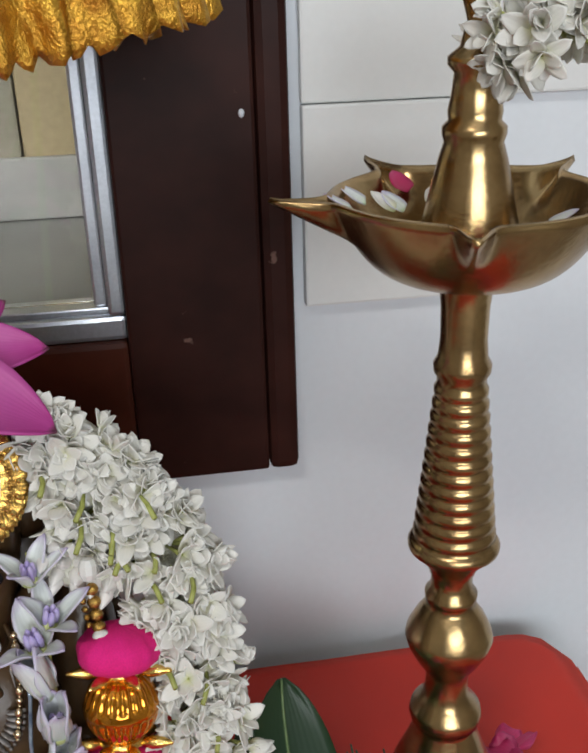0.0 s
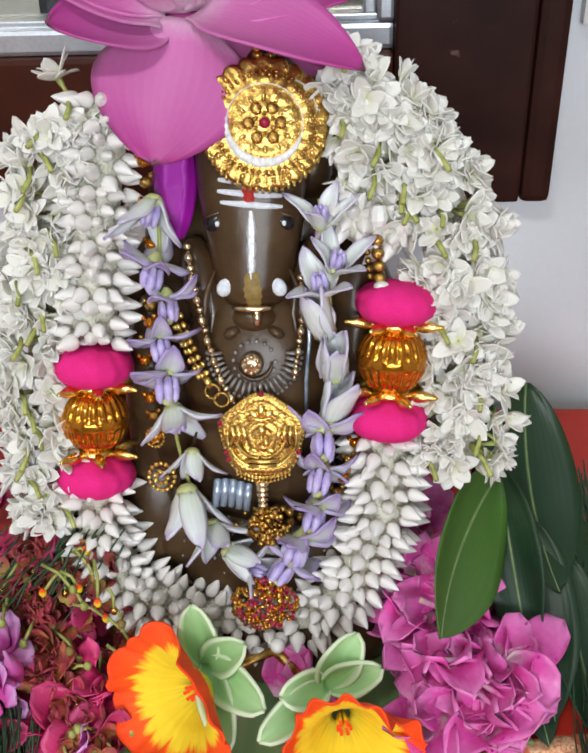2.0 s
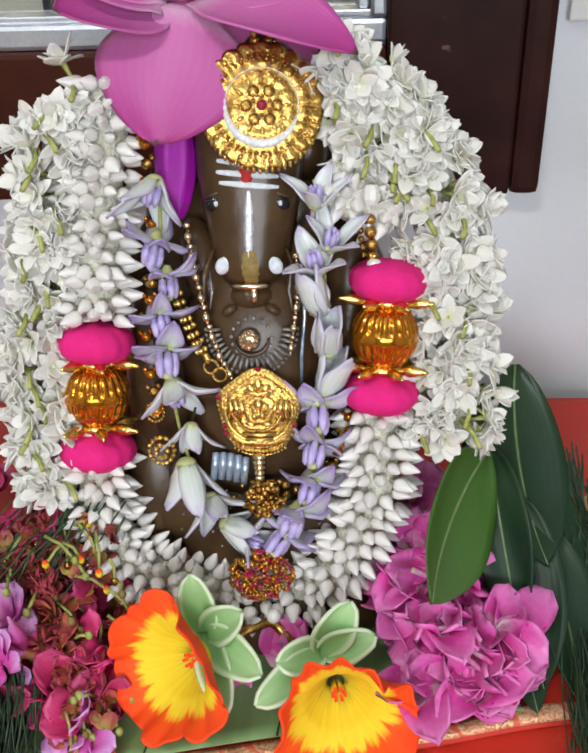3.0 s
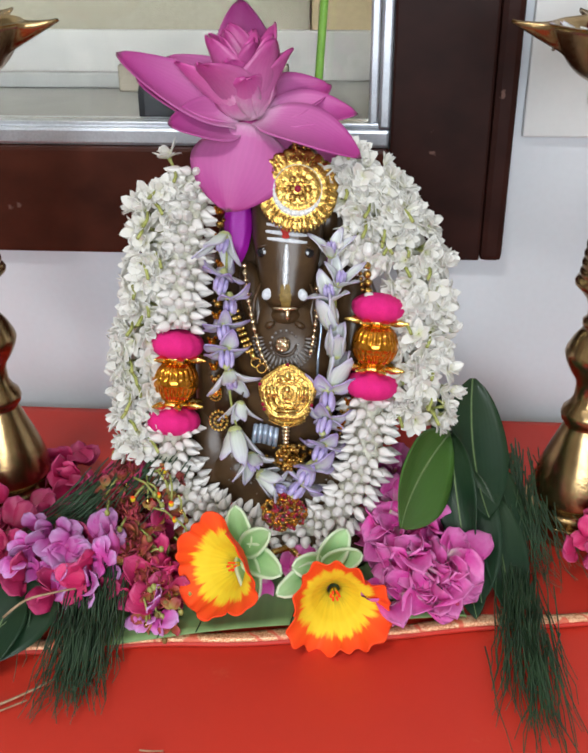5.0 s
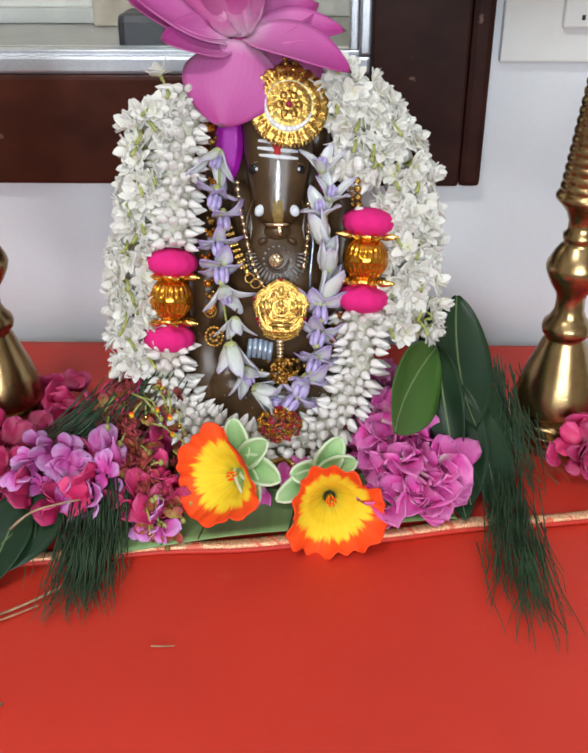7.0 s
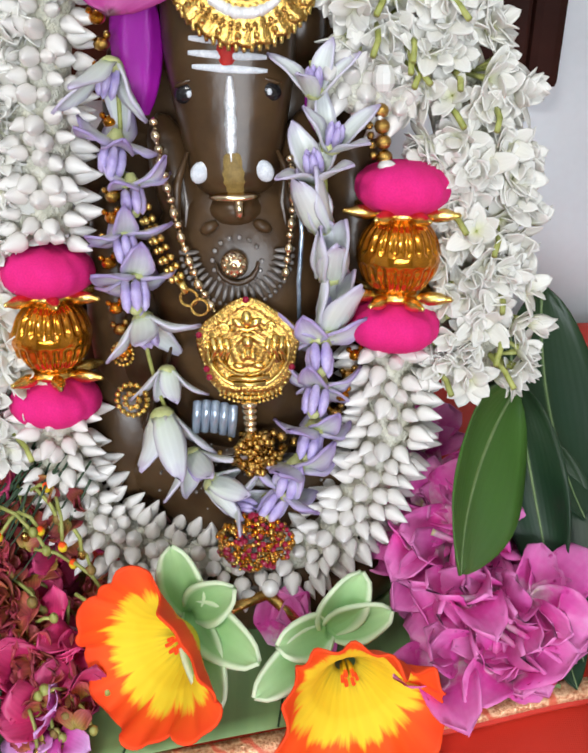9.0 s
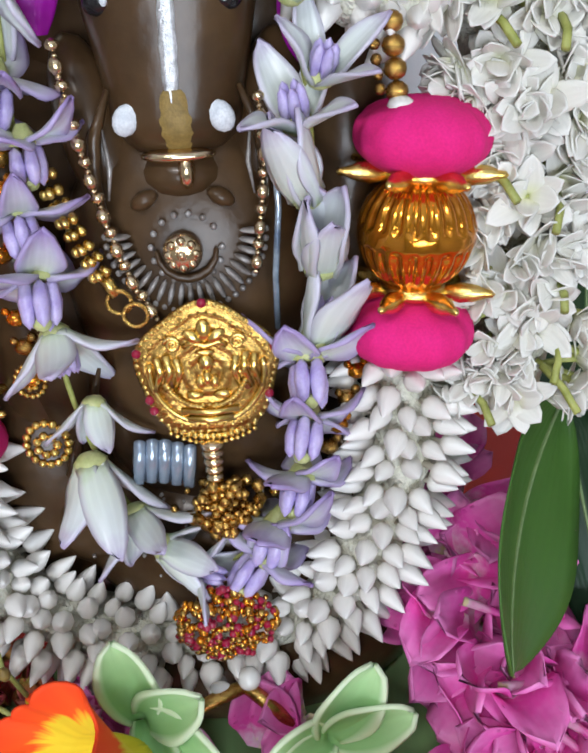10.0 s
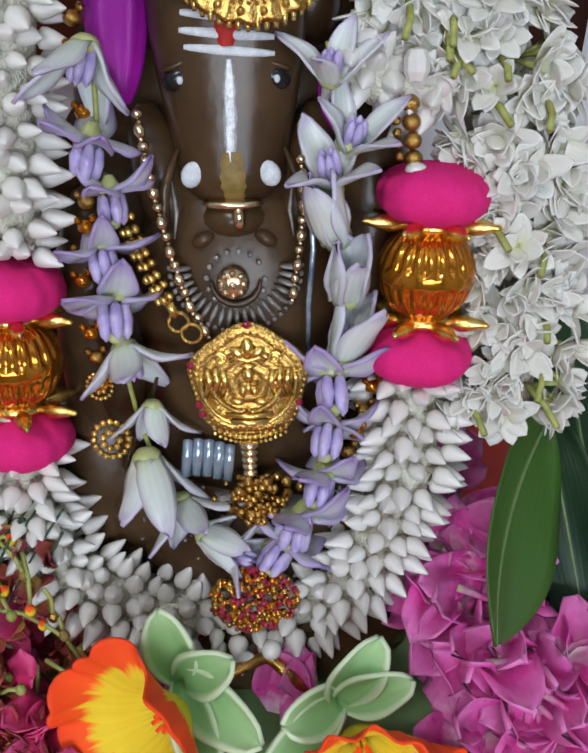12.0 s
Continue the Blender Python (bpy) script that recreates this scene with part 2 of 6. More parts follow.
DAFF_CUP = petal_material("orange_yellow_fabric", [(0.0, (0.50, 0.40, 0.01)), (0.2, (0.78, 0.58, 0.012)), (0.60, (0.84, 0.64, 0.018)), (0.70, (0.93, 0.10, 0.003)), (1.0, (0.95, 0.065, 0.003))], 0.8, 0.03, 19, 0.0, 0.0, 0.24, None, 46.0)
DAFF_LEAF = petal_material("green_felt_sepal", [(0.0, (0.26, 0.48, 0.18)), (0.5, (0.34, 0.58, 0.25)), (1.0, (0.46, 0.68, 0.34))], 0.85, 0.02, 4, 0.0, 0.1, 0.1, ((0.68, 0.80, 0.54), [(0.03, (1, 1, 1)), (0.13, (0, 0, 0))]))
PINK_PETAL = petal_material("oleander_petal", [(0.0, (0.92, 0.78, 0.45)), (0.08, (0.92, 0.58, 0.74)), (0.40, (0.86, 0.07, 0.46)), (1.0, (0.92, 0.27, 0.64))], 0.42, 0.03, 6, 0.12, 0.30, 0.25)
MAUVE_PETAL = petal_material("mauve_petal", [(0.0, (0.66, 0.05, 0.34)), (0.45, (0.76, 0.12, 0.52)), (1.0, (0.78, 0.42, 0.80))], 0.45, 0.05, 9, 0.10, 0.40, 0.1)
CRIMSON_PETAL = petal_material("crimson_petal", [(0.0, (0.66, 0.03, 0.14)), (0.5, (0.76, 0.03, 0.17)), (1.0, (0.84, 0.09, 0.28))], 0.5, 0.06, 9, 0.10, 0.5, 0.1)
DRIED = petal_material("dried_flower", [(0.0, (0.55, 0.42, 0.07)), (0.5, (0.58, 0.15, 0.06)), (1.0, (0.50, 0.04, 0.09))], 0.6, 0.2, 6, 0.0, 0.5, 0.1)
ROSE = petal_material("red_rose_petal", [(0.0, (0.22, 0.004, 0.012)), (1.0, (0.40, 0.006, 0.02))], 0.55, 0.05, 6, 0.0, 0.3, 0.1)
LEAF = petal_material("dark_green_leaf", [(0.0, (0.026, 0.055, 0.022)), (0.5, (0.014, 0.040, 0.018)), (1.0, (0.020, 0.048, 0.022))], 0.40, 0.02, 15, 0.0, 0.25, 0.12, ((0.09, 0.15, 0.06), [(0.470, (0, 0, 0)), (0.492, (1, 1, 1))]))
LEAF_LIGHT = petal_material("fresh_green_leaf", [(0.0, (0.05, 0.12, 0.02)), (0.5, (0.058, 0.14, 0.022)), (1.0, (0.07, 0.145, 0.03))], 0.38, 0.02, 15, 0.0, 0.1, 0.10, ((0.22, 0.28, 0.10), [(0.475, (0, 0, 0)), (0.494, (1, 1, 1))]))
for leafy in (LEAF, LEAF_LIGHT):
    leafy.node_tree.nodes["Principled BSDF"].inputs["Specular IOR Level"].default_value = 0.3
BANANA = petal_material("banana_leaf", [(0.0, (0.20, 0.33, 0.12)), (0.5, (0.22, 0.36, 0.14)), (1.0, (0.24, 0.38, 0.16))], 0.5, 0.05, 30, 0.0, 0.0, 0.05)
FERN = surface("casuarina_needles", (0.022, 0.055, 0.024), (0.045, 0.095, 0.040), 0.5, 0.0, 60, 700, 0.0, random_value=0.3)
TWIG = surface("dry_twig", (0.28, 0.17, 0.09), (0.52, 0.36, 0.22), 0.7, 0.0, 200, 1200, 0.4)
CLOTH = cloth_material("red_silk_cloth", (0.72, 0.042, 0.020), (0.80, 0.20, 0.09), 0.16)
CLOTH_TOP = cloth_material("red_silk_runner", (0.66, 0.036, 0.018), (0.76, 0.20, 0.09), 0.06)
BROCADE = brocade_material("gold_brocade_border")
WOOD = wood_material("dark_polished_wood", (0.034, 0.011, 0.008))
WOOD_RED = wood_material("reddish_polished_wood", (0.074, 0.019, 0.010))
ALU = surface("brushed_aluminium", (0.52, 0.55, 0.60), (0.72, 0.75, 0.80), 0.34, 0.9, 30, 500, 0.15, 0.0003)
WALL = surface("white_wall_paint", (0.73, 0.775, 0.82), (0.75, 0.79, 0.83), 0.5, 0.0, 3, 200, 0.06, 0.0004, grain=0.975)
# Unseen walls are toned dark so that brass and gold reflect more contrast.
DARK_ROOM_WALL = surface("darkened_room_wall", (0.30, 0.27, 0.22), (0.36, 0.33, 0.27), 0.6, 0.0, 3, 200, 0.06, 0.0004, grain=0.97)
PLASTIC = surface("white_plastic", (0.74, 0.75, 0.74), (0.77, 0.78, 0.77), 0.4, 0.0, 30, 300, 0.03, 0.0002, grain=0.98)
BEIGE = surface("beige_panel", (0.46, 0.36, 0.20), (0.50, 0.40, 0.23), 0.6, 0.0, 5, 200, 0.05)
GREY_BEIGE = surface("grey_beige_wall", (0.31, 0.28, 0.21), (0.35, 0.32, 0.24), 0.6, 0.0, 5, 200, 0.05)
COUNTER = surface("pale_grey_laminate", (0.29, 0.29, 0.28), (0.34, 0.34, 0.33), 0.5, 0.0, 30, 300, 0.03, 0.0002, grain=0.95)
MARBLE = surface("mottled_marble", (0.20, 0.17, 0.13), (0.32, 0.28, 0.22), 0.4, 0.0, 45, 300, 0.05)
WHITEWASH = surface("whitewashed_strip", (0.42, 0.41, 0.39), (0.50, 0.49, 0.46), 0.6, 0.0, 30, 300, 0.05, grain=0.95)
BLACK = surface("black_plastic", (0.008, 0.009, 0.014), (0.014, 0.015, 0.022), 0.4, 0.0, 60, 800, 0.2)
GREEN_STICK = surface("light_green_stick", (0.22, 0.50, 0.06), (0.30, 0.62, 0.10), 0.45, 0.0, 60, 500, 0.1)
GOLD_CLOTH = surface("gold_tinsel_cloth", (0.45, 0.18, 0.015), (0.85, 0.48, 0.06), 0.3, 0.7, 160, 900, 0.8, 0.001)
PURPLE = surface("shiny_purple_fabric", (0.36, 0.006, 0.36), (0.55, 0.02, 0.54), 0.25, 0.1, 120, 900, 0.3, 0.0005)
RUBY = surface("ruby_glass", (0.24, 0.003, 0.025), (0.38, 0.008, 0.05), 0.08, 0.0, 200, 900, 0.0, coat=1.0)
CRYSTAL = surface("pale_blue_crystal", (0.16, 0.22, 0.32), (0.60, 0.70, 0.82), 0.10, 0.55, 200, 900, 0.1, coat=0.6)
PEARL = surface("white_pearl", (0.75, 0.74, 0.70), (0.86, 0.85, 0.82), 0.2, 0.0, 200, 900, 0.05, coat=0.5)
STONES = surface("white_stone_setting", (0.86, 0.87, 0.88), (0.97, 0.97, 0.97), 0.08, 0.25, 1200, 3000, 0.3, 0.0004, coat=1.0)
FLOOR = surface("speckled_floor", (0.32, 0.28, 0.24), (0.46, 0.42, 0.37), 0.4, 0.0, 90, 500, 0.05)
GLASS = glass_material("window_glass")


# ---- mesh building ----
class Form:
    """Gathers vertices, faces and a map for one mesh."""

    def __init__(self):
        self.v, self.f, self.m, self.s, self.uv = [], [], [], [], []

    def add(self, verts, faces, mat=0, smooth=True, uv=None):
        b = len(self.v)
        self.v += [tuple(v) for v in verts]
        self.uv += uv if uv else [(0.5, 0.5)] * len(verts)
        self.f += [tuple(i + b for i in f) for f in faces]
        self.m += [mat] * len(faces)
        self.s += [smooth] * len(faces)
        return self

    def sheet(self, fn, nu, nv, mat=0, th=0.0, wrap=False, matrix=None):
        """A surface fn(u, v), u and v from 0 to 1; with th it becomes a closed shell of that thickness."""
        pts, uv = [], []
        nuu = nu if wrap else nu + 1
        for j in range(nv + 1):
            for i in range(nuu):
                u, v = i / nu, j / nv
                pts.append(Vector(fn(u, v)))
                uv.append((u, v))
        faces = []
        for j in range(nv):
            for i in range(nu):
                a, b = j * nuu + i, j * nuu + (i + 1) % nuu
                faces.append((a, b, b + nuu, a + nuu))
        if th:
            nor = [Vector() for _ in pts]
            for f in faces:
                q = (pts[f[2]] - pts[f[0]]).cross(pts[f[3]] - pts[f[1]])
                for i in f:
                    nor[i] += q
            back = [p - n.normalized() * th for p, n in zip(pts, nor)]
            k = len(pts)
            rim = []
            if not wrap:
                rim += [(j * nuu, (j + 1) * nuu) for j in range(nv)] + [((j + 1) * nuu + nu, j * nuu + nu) for j in range(nv)]
            rim += [(i + 1 if i + 1 < nuu else 0, i) for i in range(nu)] + [(nv * nuu + i, nv * nuu + (i + 1) % nuu) for i in range(nu)]
            faces = faces + [tuple(i + k for i in reversed(f)) for f in faces] + [(a, b, b + k, a + k) for a, b in rim]
            pts, uv = pts + back, uv + uv
        if matrix:
            pts = [matrix @ p for p in pts]
        return self.add(pts, faces, mat, True, uv)

    def turned(self, profile, n=24, mat=0, matrix=None, smooth=True):
        """Turns a profile of (radius, height) round z."""
        pts, uv, faces = [], [], []
        k = len(profile)
        for j, (r, z) in enumerate(profile):
            for i in range(n):
                a = math.tau * i / n
                pts.append(Vector((r * math.cos(a), r * math.sin(a), z)))
                uv.append((i / n, j / (k - 1)))
        for j in range(k - 1):
            for i in range(n):
                faces.append((j * n + i, j * n + (i + 1) % n, (j + 1) * n + (i + 1) % n, (j + 1) * n + i))
        faces.append(tuple(reversed(range(n))))
        faces.append(tuple((k - 1) * n + i for i in range(n)))
        if matrix:
            pts = [matrix @ p for p in pts]
        return self.add(pts, faces, mat, smooth, uv)

    def ball(self, centre, radii, n=10, mat=0, matrix=None):
        c = Vector(centre)
        r = radii if isinstance(radii, (tuple, list)) else (radii,) * 3
        k = max(4, n // 2)
        prof = [(max(1e-6, math.sin(math.pi * j / k)), -math.cos(math.pi * j / k)) for j in range(k + 1)]
        m = Matrix.Translation(c) @ Matrix.Diagonal((*r, 1))
        return self.turned(prof, n, mat, (matrix @ m) if matrix else m)

    def tube(self, pts, radius, n=6, mat=0):
        pts = [Vector(p) for p in pts]
        k = len(pts)
        vs, uv, faces = [], [], []
        side = None
        for j, p in enumerate(pts):
            t = (pts[min(j + 1, k - 1)] - pts[max(j - 1, 0)]).normalized()
            ref = side if side else (Vector((0, 0, 1)) if abs(t.z) < 0.9 else Vector((1, 0, 0)))
            a = (ref - t * ref.dot(t)).normalized()
            side = a
            b = t.cross(a)
            r = radius(j / (k - 1)) if callable(radius) else radius
            for i in range(n):
                w = math.tau * i / n
                vs.append(p + (a * math.cos(w) + b * math.sin(w)) * r)
                uv.append((i / n, j / (k - 1)))
        for j in range(k - 1):
            for i in range(n):
                faces.append((j * n + i, j * n + (i + 1) % n, (j + 1) * n + (i + 1) % n, (j + 1) * n + i))
        faces.append(tuple(reversed(range(n))))
        faces.append(tuple((k - 1) * n + i for i in range(n)))
        return self.add(vs, faces, mat, True, uv)

    def box(self, lo, hi, mat=0, bevel=0.0):
        """A box with chamfered edges."""
        bm = bmesh.new()
        bmesh.ops.create_cube(bm, size=1.0)
        lo, hi = Vector(lo), Vector(hi)
        for v in bm.verts:
            v.co = Vector([(a + b) / 2 + c * (b - a) for a, b, c in zip(lo, hi, v.co)])
        if bevel:
            bmesh.ops.bevel(bm, geom=bm.edges[:], offset=bevel, segments=2, affect="EDGES", profile=0.6)
        bm.verts.index_update()
        self.add([v.co.copy() for v in bm.verts], [[v.index for v in f.verts] for f in bm.faces], mat, False)
        bm.free()
        return self

    def blade(self, length, width, cup=0.0, bend=0.0, th=0.0004, nu=4, nv=7, mat=0, matrix=None, a=0.75, b=0.8, wave=0.0, root=0.12):
        """A petal or leaf along +y from the origin, its face to +z: cupped across, bent along, with a pointed end."""
        def fn(u, v):
            w = width / 2 * max(root * (1 - v) ** 2, math.sin(math.pi * min(1, v ** a)) ** b if v < 1 else 0.0)
            x = (u - 0.5) * 2 * w
            ang = bend * v
            y = length * (math.sin(ang) / bend if abs(bend) > 1e-4 else v)
            z = length * ((1 - math.cos(ang)) / bend if abs(bend) > 1e-4 else 0)
            k = (u - 0.5) * 2
            z += cup * w * k * k + wave * width * math.sin(v * 9 + k * 4) * abs(k)
            return (x, y, z)
        return self.sheet(fn, nu, nv, mat, th, False, matrix)

    def mesh(self, name, materials):
        me = bpy.data.meshes.new(name)
        me.from_pydata(self.v, [], self.f)
        for m in materials:
            me.materials.append(m)
        me.polygons.foreach_set("material_index", self.m)
        me.polygons.foreach_set("use_smooth", self.s)
        lay = me.uv_layers.new(name="UVMap")
        idx = np.zeros(len(me.loops), dtype=np.int32)
        me.loops.foreach_get("vertex_index", idx)
        lay.data.foreach_set("uv", np.array(self.uv, dtype=np.float32)[idx].ravel())
        me.update()
        return me


def put(name, form, materials, parent=None, matrix=None, label=""):
    """Links a form, or a mesh that is shared, as one object, under a thing or on its own."""
    me = form if isinstance(form, bpy.types.Mesh) else form.mesh(name, materials if isinstance(materials, (list, tuple)) else [materials])
    ob = new(name, me)
    if parent:
        ob.parent = parent
    if matrix:
        ob.matrix_basis = matrix
    if label:
        ob["label"] = label
    return ob


def thing(name, label, category, group="", at=None, kind=""):
    ob = new(name)
    ob.empty_display_size = 0.02
    if at:
        ob.matrix_basis = at
    return tagged(ob, label, category, group, kind)


def aimed(place, along, face=(0, -1, 0.3)):
    """A pose whose y runs along a direction and whose z faces another, as near as it can."""
    y = Vector(along).normalized()
    z = Vector(face) - y * Vector(face).dot(y)
    if z.length < 1e-4:
        z = Vector((0, 0, 1)) if abs(y.z) < 0.9 else Vector((1, 0, 0))
        z = z - y * z.dot(y)
    z.normalize()
    x = y.cross(z)
    return Matrix.Translation(place) @ Matrix((x, y, z)).transposed().to_4x4()


def upright(place, along):
    """A pose whose z runs along a direction."""
    return Matrix.Translation(place) @ Vector(along).to_track_quat("Z", "Y").to_matrix().to_4x4()


# The image leans back: x to the right, s up along its front, d out of it towards the room, all in millimetres.
LEAN_BACK = 0.2742
FOOT = Vector((-0.0892, 0.2875, 0.0012))
UP_F = Vector((0, math.sin(LEAN_BACK), math.cos(LEAN_BACK)))
OUT_F = Vector((0, -math.cos(LEAN_BACK), math.sin(LEAN_BACK)))


def at_front(x, s, d=0.0):
    return FOOT + Vector((x / 1000, 0, 0)) + UP_F * (s / 1000) + OUT_F * (d / 1000)


def along_front(x, s, d=0.0):
    return Vector((x, 0, 0)) + UP_F * s + OUT_F * d


def polyline(points, step):
    """Evenly spaced places and directions along a smooth line through the points."""
    p = [Vector(q) for q in points]
    fine = []
    for i in range(len(p) - 1):
        p0, p1, p2, p3 = p[max(i - 1, 0)], p[i], p[i + 1], p[min(i + 2, len(p) - 1)]
        for k in range(12):
            t = k / 12
            fine.append(0.5 * (2 * p1 + (p2 - p0) * t + (2 * p0 - 5 * p1 + 4 * p2 - p3) * t * t + (3 * p1 - p0 - 3 * p2 + p3) * t ** 3))
    fine.append(p[-1])
    out, need = [], 0.0
    for a, b in zip(fine, fine[1:]):
        d = (b - a).length
        while need <= d:
            out.append((a + (b - a) * (need / d), (b - a).normalized()))
            need += step
        need -= d
    return out


rng = random.Random(7)


# ---- the room ----
def structure(name, form, materials, label, category):
    return tagged(put(name, form, materials), label, category, kind="structure")


def wall_with_window():
    f = Form()
    x0, x1, z0, z1 = -1.02, -0.030, 0.215, 1.05
    y0, y1 = 0.530, 0.545
    f.box((-1.6, y0, -0.74), (x0, y1, 1.9)).box((x1, y0, -0.74), (1.6, y1, 1.9))
    f.box((x0, y0, -0.74), (x1, y1, z0)).box((x0, y0, z1), (x1, y1, 1.9))
    structure("wall_back", f, WALL, "white painted wall with a window opening", "wall")


wall_with_window()
# Side and front walls stay out of view; their dark tone shapes reflections.
structure("wall_left", Form().box((-1.75, -2.5, -0.74), (-1.6, 0.545, 1.9)), DARK_ROOM_WALL, "unseen side wall, toned dark for metal reflections", "wall")
structure("wall_right", Form().box((1.6, -2.5, -0.74), (1.75, 0.545, 1.9)), DARK_ROOM_WALL, "unseen side wall, toned dark for metal reflections", "wall")
structure("wall_front", Form().box((-1.6, -2.65, -0.74), (1.6, -2.5, 1.9)), DARK_ROOM_WALL, "unseen wall behind the viewer, toned dark for metal reflections", "wall")
structure("ceiling", Form().box((-1.75, -2.65, 1.9), (1.75, 0.545, 2.0)), WALL, "plain white ceiling", "ceiling")
structure("floor", Form().box((-1.75, -2.65, -0.80), (1.75, 2.2, -0.74)), FLOOR, "speckled grey floor", "floor")

# Out-of-view housing added to go with the key light.
tube = thing("added_lamp_mount", "added white lamp housing under the ceiling, out of view", "lamp")
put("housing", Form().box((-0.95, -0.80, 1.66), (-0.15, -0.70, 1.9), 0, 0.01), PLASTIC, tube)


def window():
    w = thing("window_1", "dark wooden window frame with aluminium sliding sash", "window", kind="structure")
    y0, y1 = 0.515, 0.5295
    x0, x1, z0, z1 = -1.10, 0.057, 0.134, 1.14
    t = 0.086
    bevel = 0.005
    put("window_frame", Form().box((x1 - t, y0, z0), (x1 - 0.0165, y1, z1), 0, 0.002), WOOD, w, label="dark wooden window jamb")
    put("moulding", Form().box((x1 - 0.0163, y0 - 0.0015, z0), (x1, y1, z1), 0, 0.0045), WOOD, w, label="rounded reddish edge moulding with chipped corner")
    put("window_frame", Form().box((x0, y0, z0), (x0 + t, y1, z1), 0, bevel), WOOD, w)
    put("window_frame", Form().box((x0 + t, y0 + 0.0015, z0), (x1 - t, y1, z0 + 0.081), 0, 0.003), WOOD_RED, w, label="reddish dark wooden window rail")
    put("window_frame", Form().box((x0 + t, y0 + 0.0015, z1 - t), (x1 - t, y1, z1), 0, 0.003), WOOD, w)
    a0, a1, b0, b1 = x0 + t, x1 - t, z0 + 0.0812, z1 - t
    k = 0.0155
    f = Form().box((a0, 0.520, b0), (a1, 0.542, b0 + 0.013), 0, 0.0025).box((a0, 0.525, b0 + 0.0128), (a1, 0.545, b0 + 0.0165), 0, 0.001)
    put("sash", f, ALU, w, label="brushed aluminium sash rail")
    f = Form().box((a1 - k * 0.55, 0.520, b0 + 0.0132), (a1, 0.542, b1), 0, 0.002).box((a1 - k, 0.526, b0 + 0.0166), (a1 - k * 0.57, 0.545, b1), 0, 0.0015)
    put("sash", f, ALU, w, label="brushed aluminium sash upright")
    put("sash", Form().box((a0, 0.520, b0 + 0.0132), (a0 + k, 0.542, b1), 0, 0.002), ALU, w)
    put("sash", Form().box((a0 + k, 0.520, b1 - k), (a1 - k, 0.542, b1), 0, 0.002), ALU, w)
    pane = put("pane", Form().box((a0 + k, 0.5345, b0 + 0.0167), (a1 - k, 0.5375, b1 - k)), GLASS, w, label="clear window glass")
    pane.visible_shadow = False
    put("nail", Form().ball((0.034, 0.5148, 0.325), (0.0016, 0.001, 0.0022), 8), WHITE_PAINT, w, label="white paint drop")


window()


def office_behind():
    structure("wall_far", Form().box((-1.6, 1.60, -0.74), (1.6, 1.70, 1.9)), GREY_BEIGE, "beige wall of the room behind the glass", "wall")
    structure("wall_far_left", Form().box((-1.75, 0.545, -0.74), (-1.6, 1.70, 1.9)), WALL, "side wall of the room behind", "wall")
    structure("wall_far_right", Form().box((0.9, 0.545, -0.74), (1.0, 1.60, 1.9)), WALL, "side wall of the room behind", "wall")
    structure("ceiling_far", Form().box((-1.75, 0.545, 1.9), (1.0, 1.70, 2.0)), WALL, "ceiling of the room behind the glass", "ceiling")
    c = thing("counter", "pale counter behind the window with a mottled back edge", "counter")
    put("worktop", Form().box((-1.5, 0.56, 0.195), (0.6, 0.90, 0.222), 0, 0.004), COUNTER, c, label="pale grey worktop")
    put("body", Form().box((-1.48, 0.58, -0.74), (0.58, 0.89, 0.194), 0, 0.003), COUNTER, c)
    put("upstand", Form().box((-1.5, 0.72, 0.2225), (-0.2695, 0.732, 0.236), 0, 0.002), COUNTER, c, label="low pale grey upstand")
    put("upstand", Form().box((-0.268, 0.70, 0.2225), (-0.115, 0.715, 0.246), 0, 0.002), MARBLE, c, label="taller mottled grey upstand")
    p = thing("partition_panel", "beige partition panel with a thin dark joint", "panel")
    put("sheet", Form().box((-1.5, 0.775, 0.2225), (-0.100, 0.785, 0.95), 0, 0.002), GREY_BEIGE, p)
    put("sheet", Form().box((-0.0985, 0.775, 0.2225), (0.6, 0.785, 0.95), 0, 0.002), BEIGE, p, label="warm beige sheet")
    put("skirting", Form().box((-1.5, 0.768, 0.2225), (0.6, 0.7745, 0.268), 0, 0.002), WHITEWASH, p, label="whitish lower strip")
    m = thing("card_reader", "small black plastic box with rounded corners on the counter", "box")
    put("body", Form().box((-0.219, 0.560, 0.2225), (-0.150, 0.600, 0.2515), 0, 0.006), BLACK, m)


office_behind()


def socket_board():
    b = thing("switch_board", "white plastic switch board on the wall", "switch board")
    put("plate", Form().box((0.064, 0.522, 0.2240), (0.162, 0.5298, 0.326), 0, 0.0015), PLASTIC, b)
    put("plate", Form().box((0.064, 0.524, 0.3265), (0.30, 0.5298, 0.52), 0, 0.0015), PLASTIC, b, label="larger white plastic board above")
    s = put("switch", Form().box((0.105, 0.5165, 0.248), (0.131, 0.5218, 0.280), 0, 0.0018), PLASTIC, b, label="white socket switch")
    put("slot", Form().box((0.117, 0.5160, 0.2535), (0.1195, 0.5164, 0.2570), 0, 0.0001), BLACK, s, label="small dark slot")
    put("screw", Form().turned([(0.0, 0), (0.0014, 0.0001), (0.0014, 0.0006), (0.0, 0.001)], 8, 0, upright((0.0785, 0.5219, 0.283), (0, -1, 0))), MARBLE, b)


socket_board()


# ---- the table and its cloths ----
def table():
    t = thing("table", "narrow table against the wall under a red cloth", "table")
    put("tabletop", Form().box((-0.66, 0.085, -0.034), (0.205, 0.505, -0.006), 0, 0.004), WOOD, t)
    for x in (-0.62, 0.165):
        for y in (0.12, 0.47):
            put("leg", Form().box((x - 0.02, y - 0.02, -0.74), (x + 0.02, y + 0.02, -0.035), 0, 0.003), WOOD, t)


table()


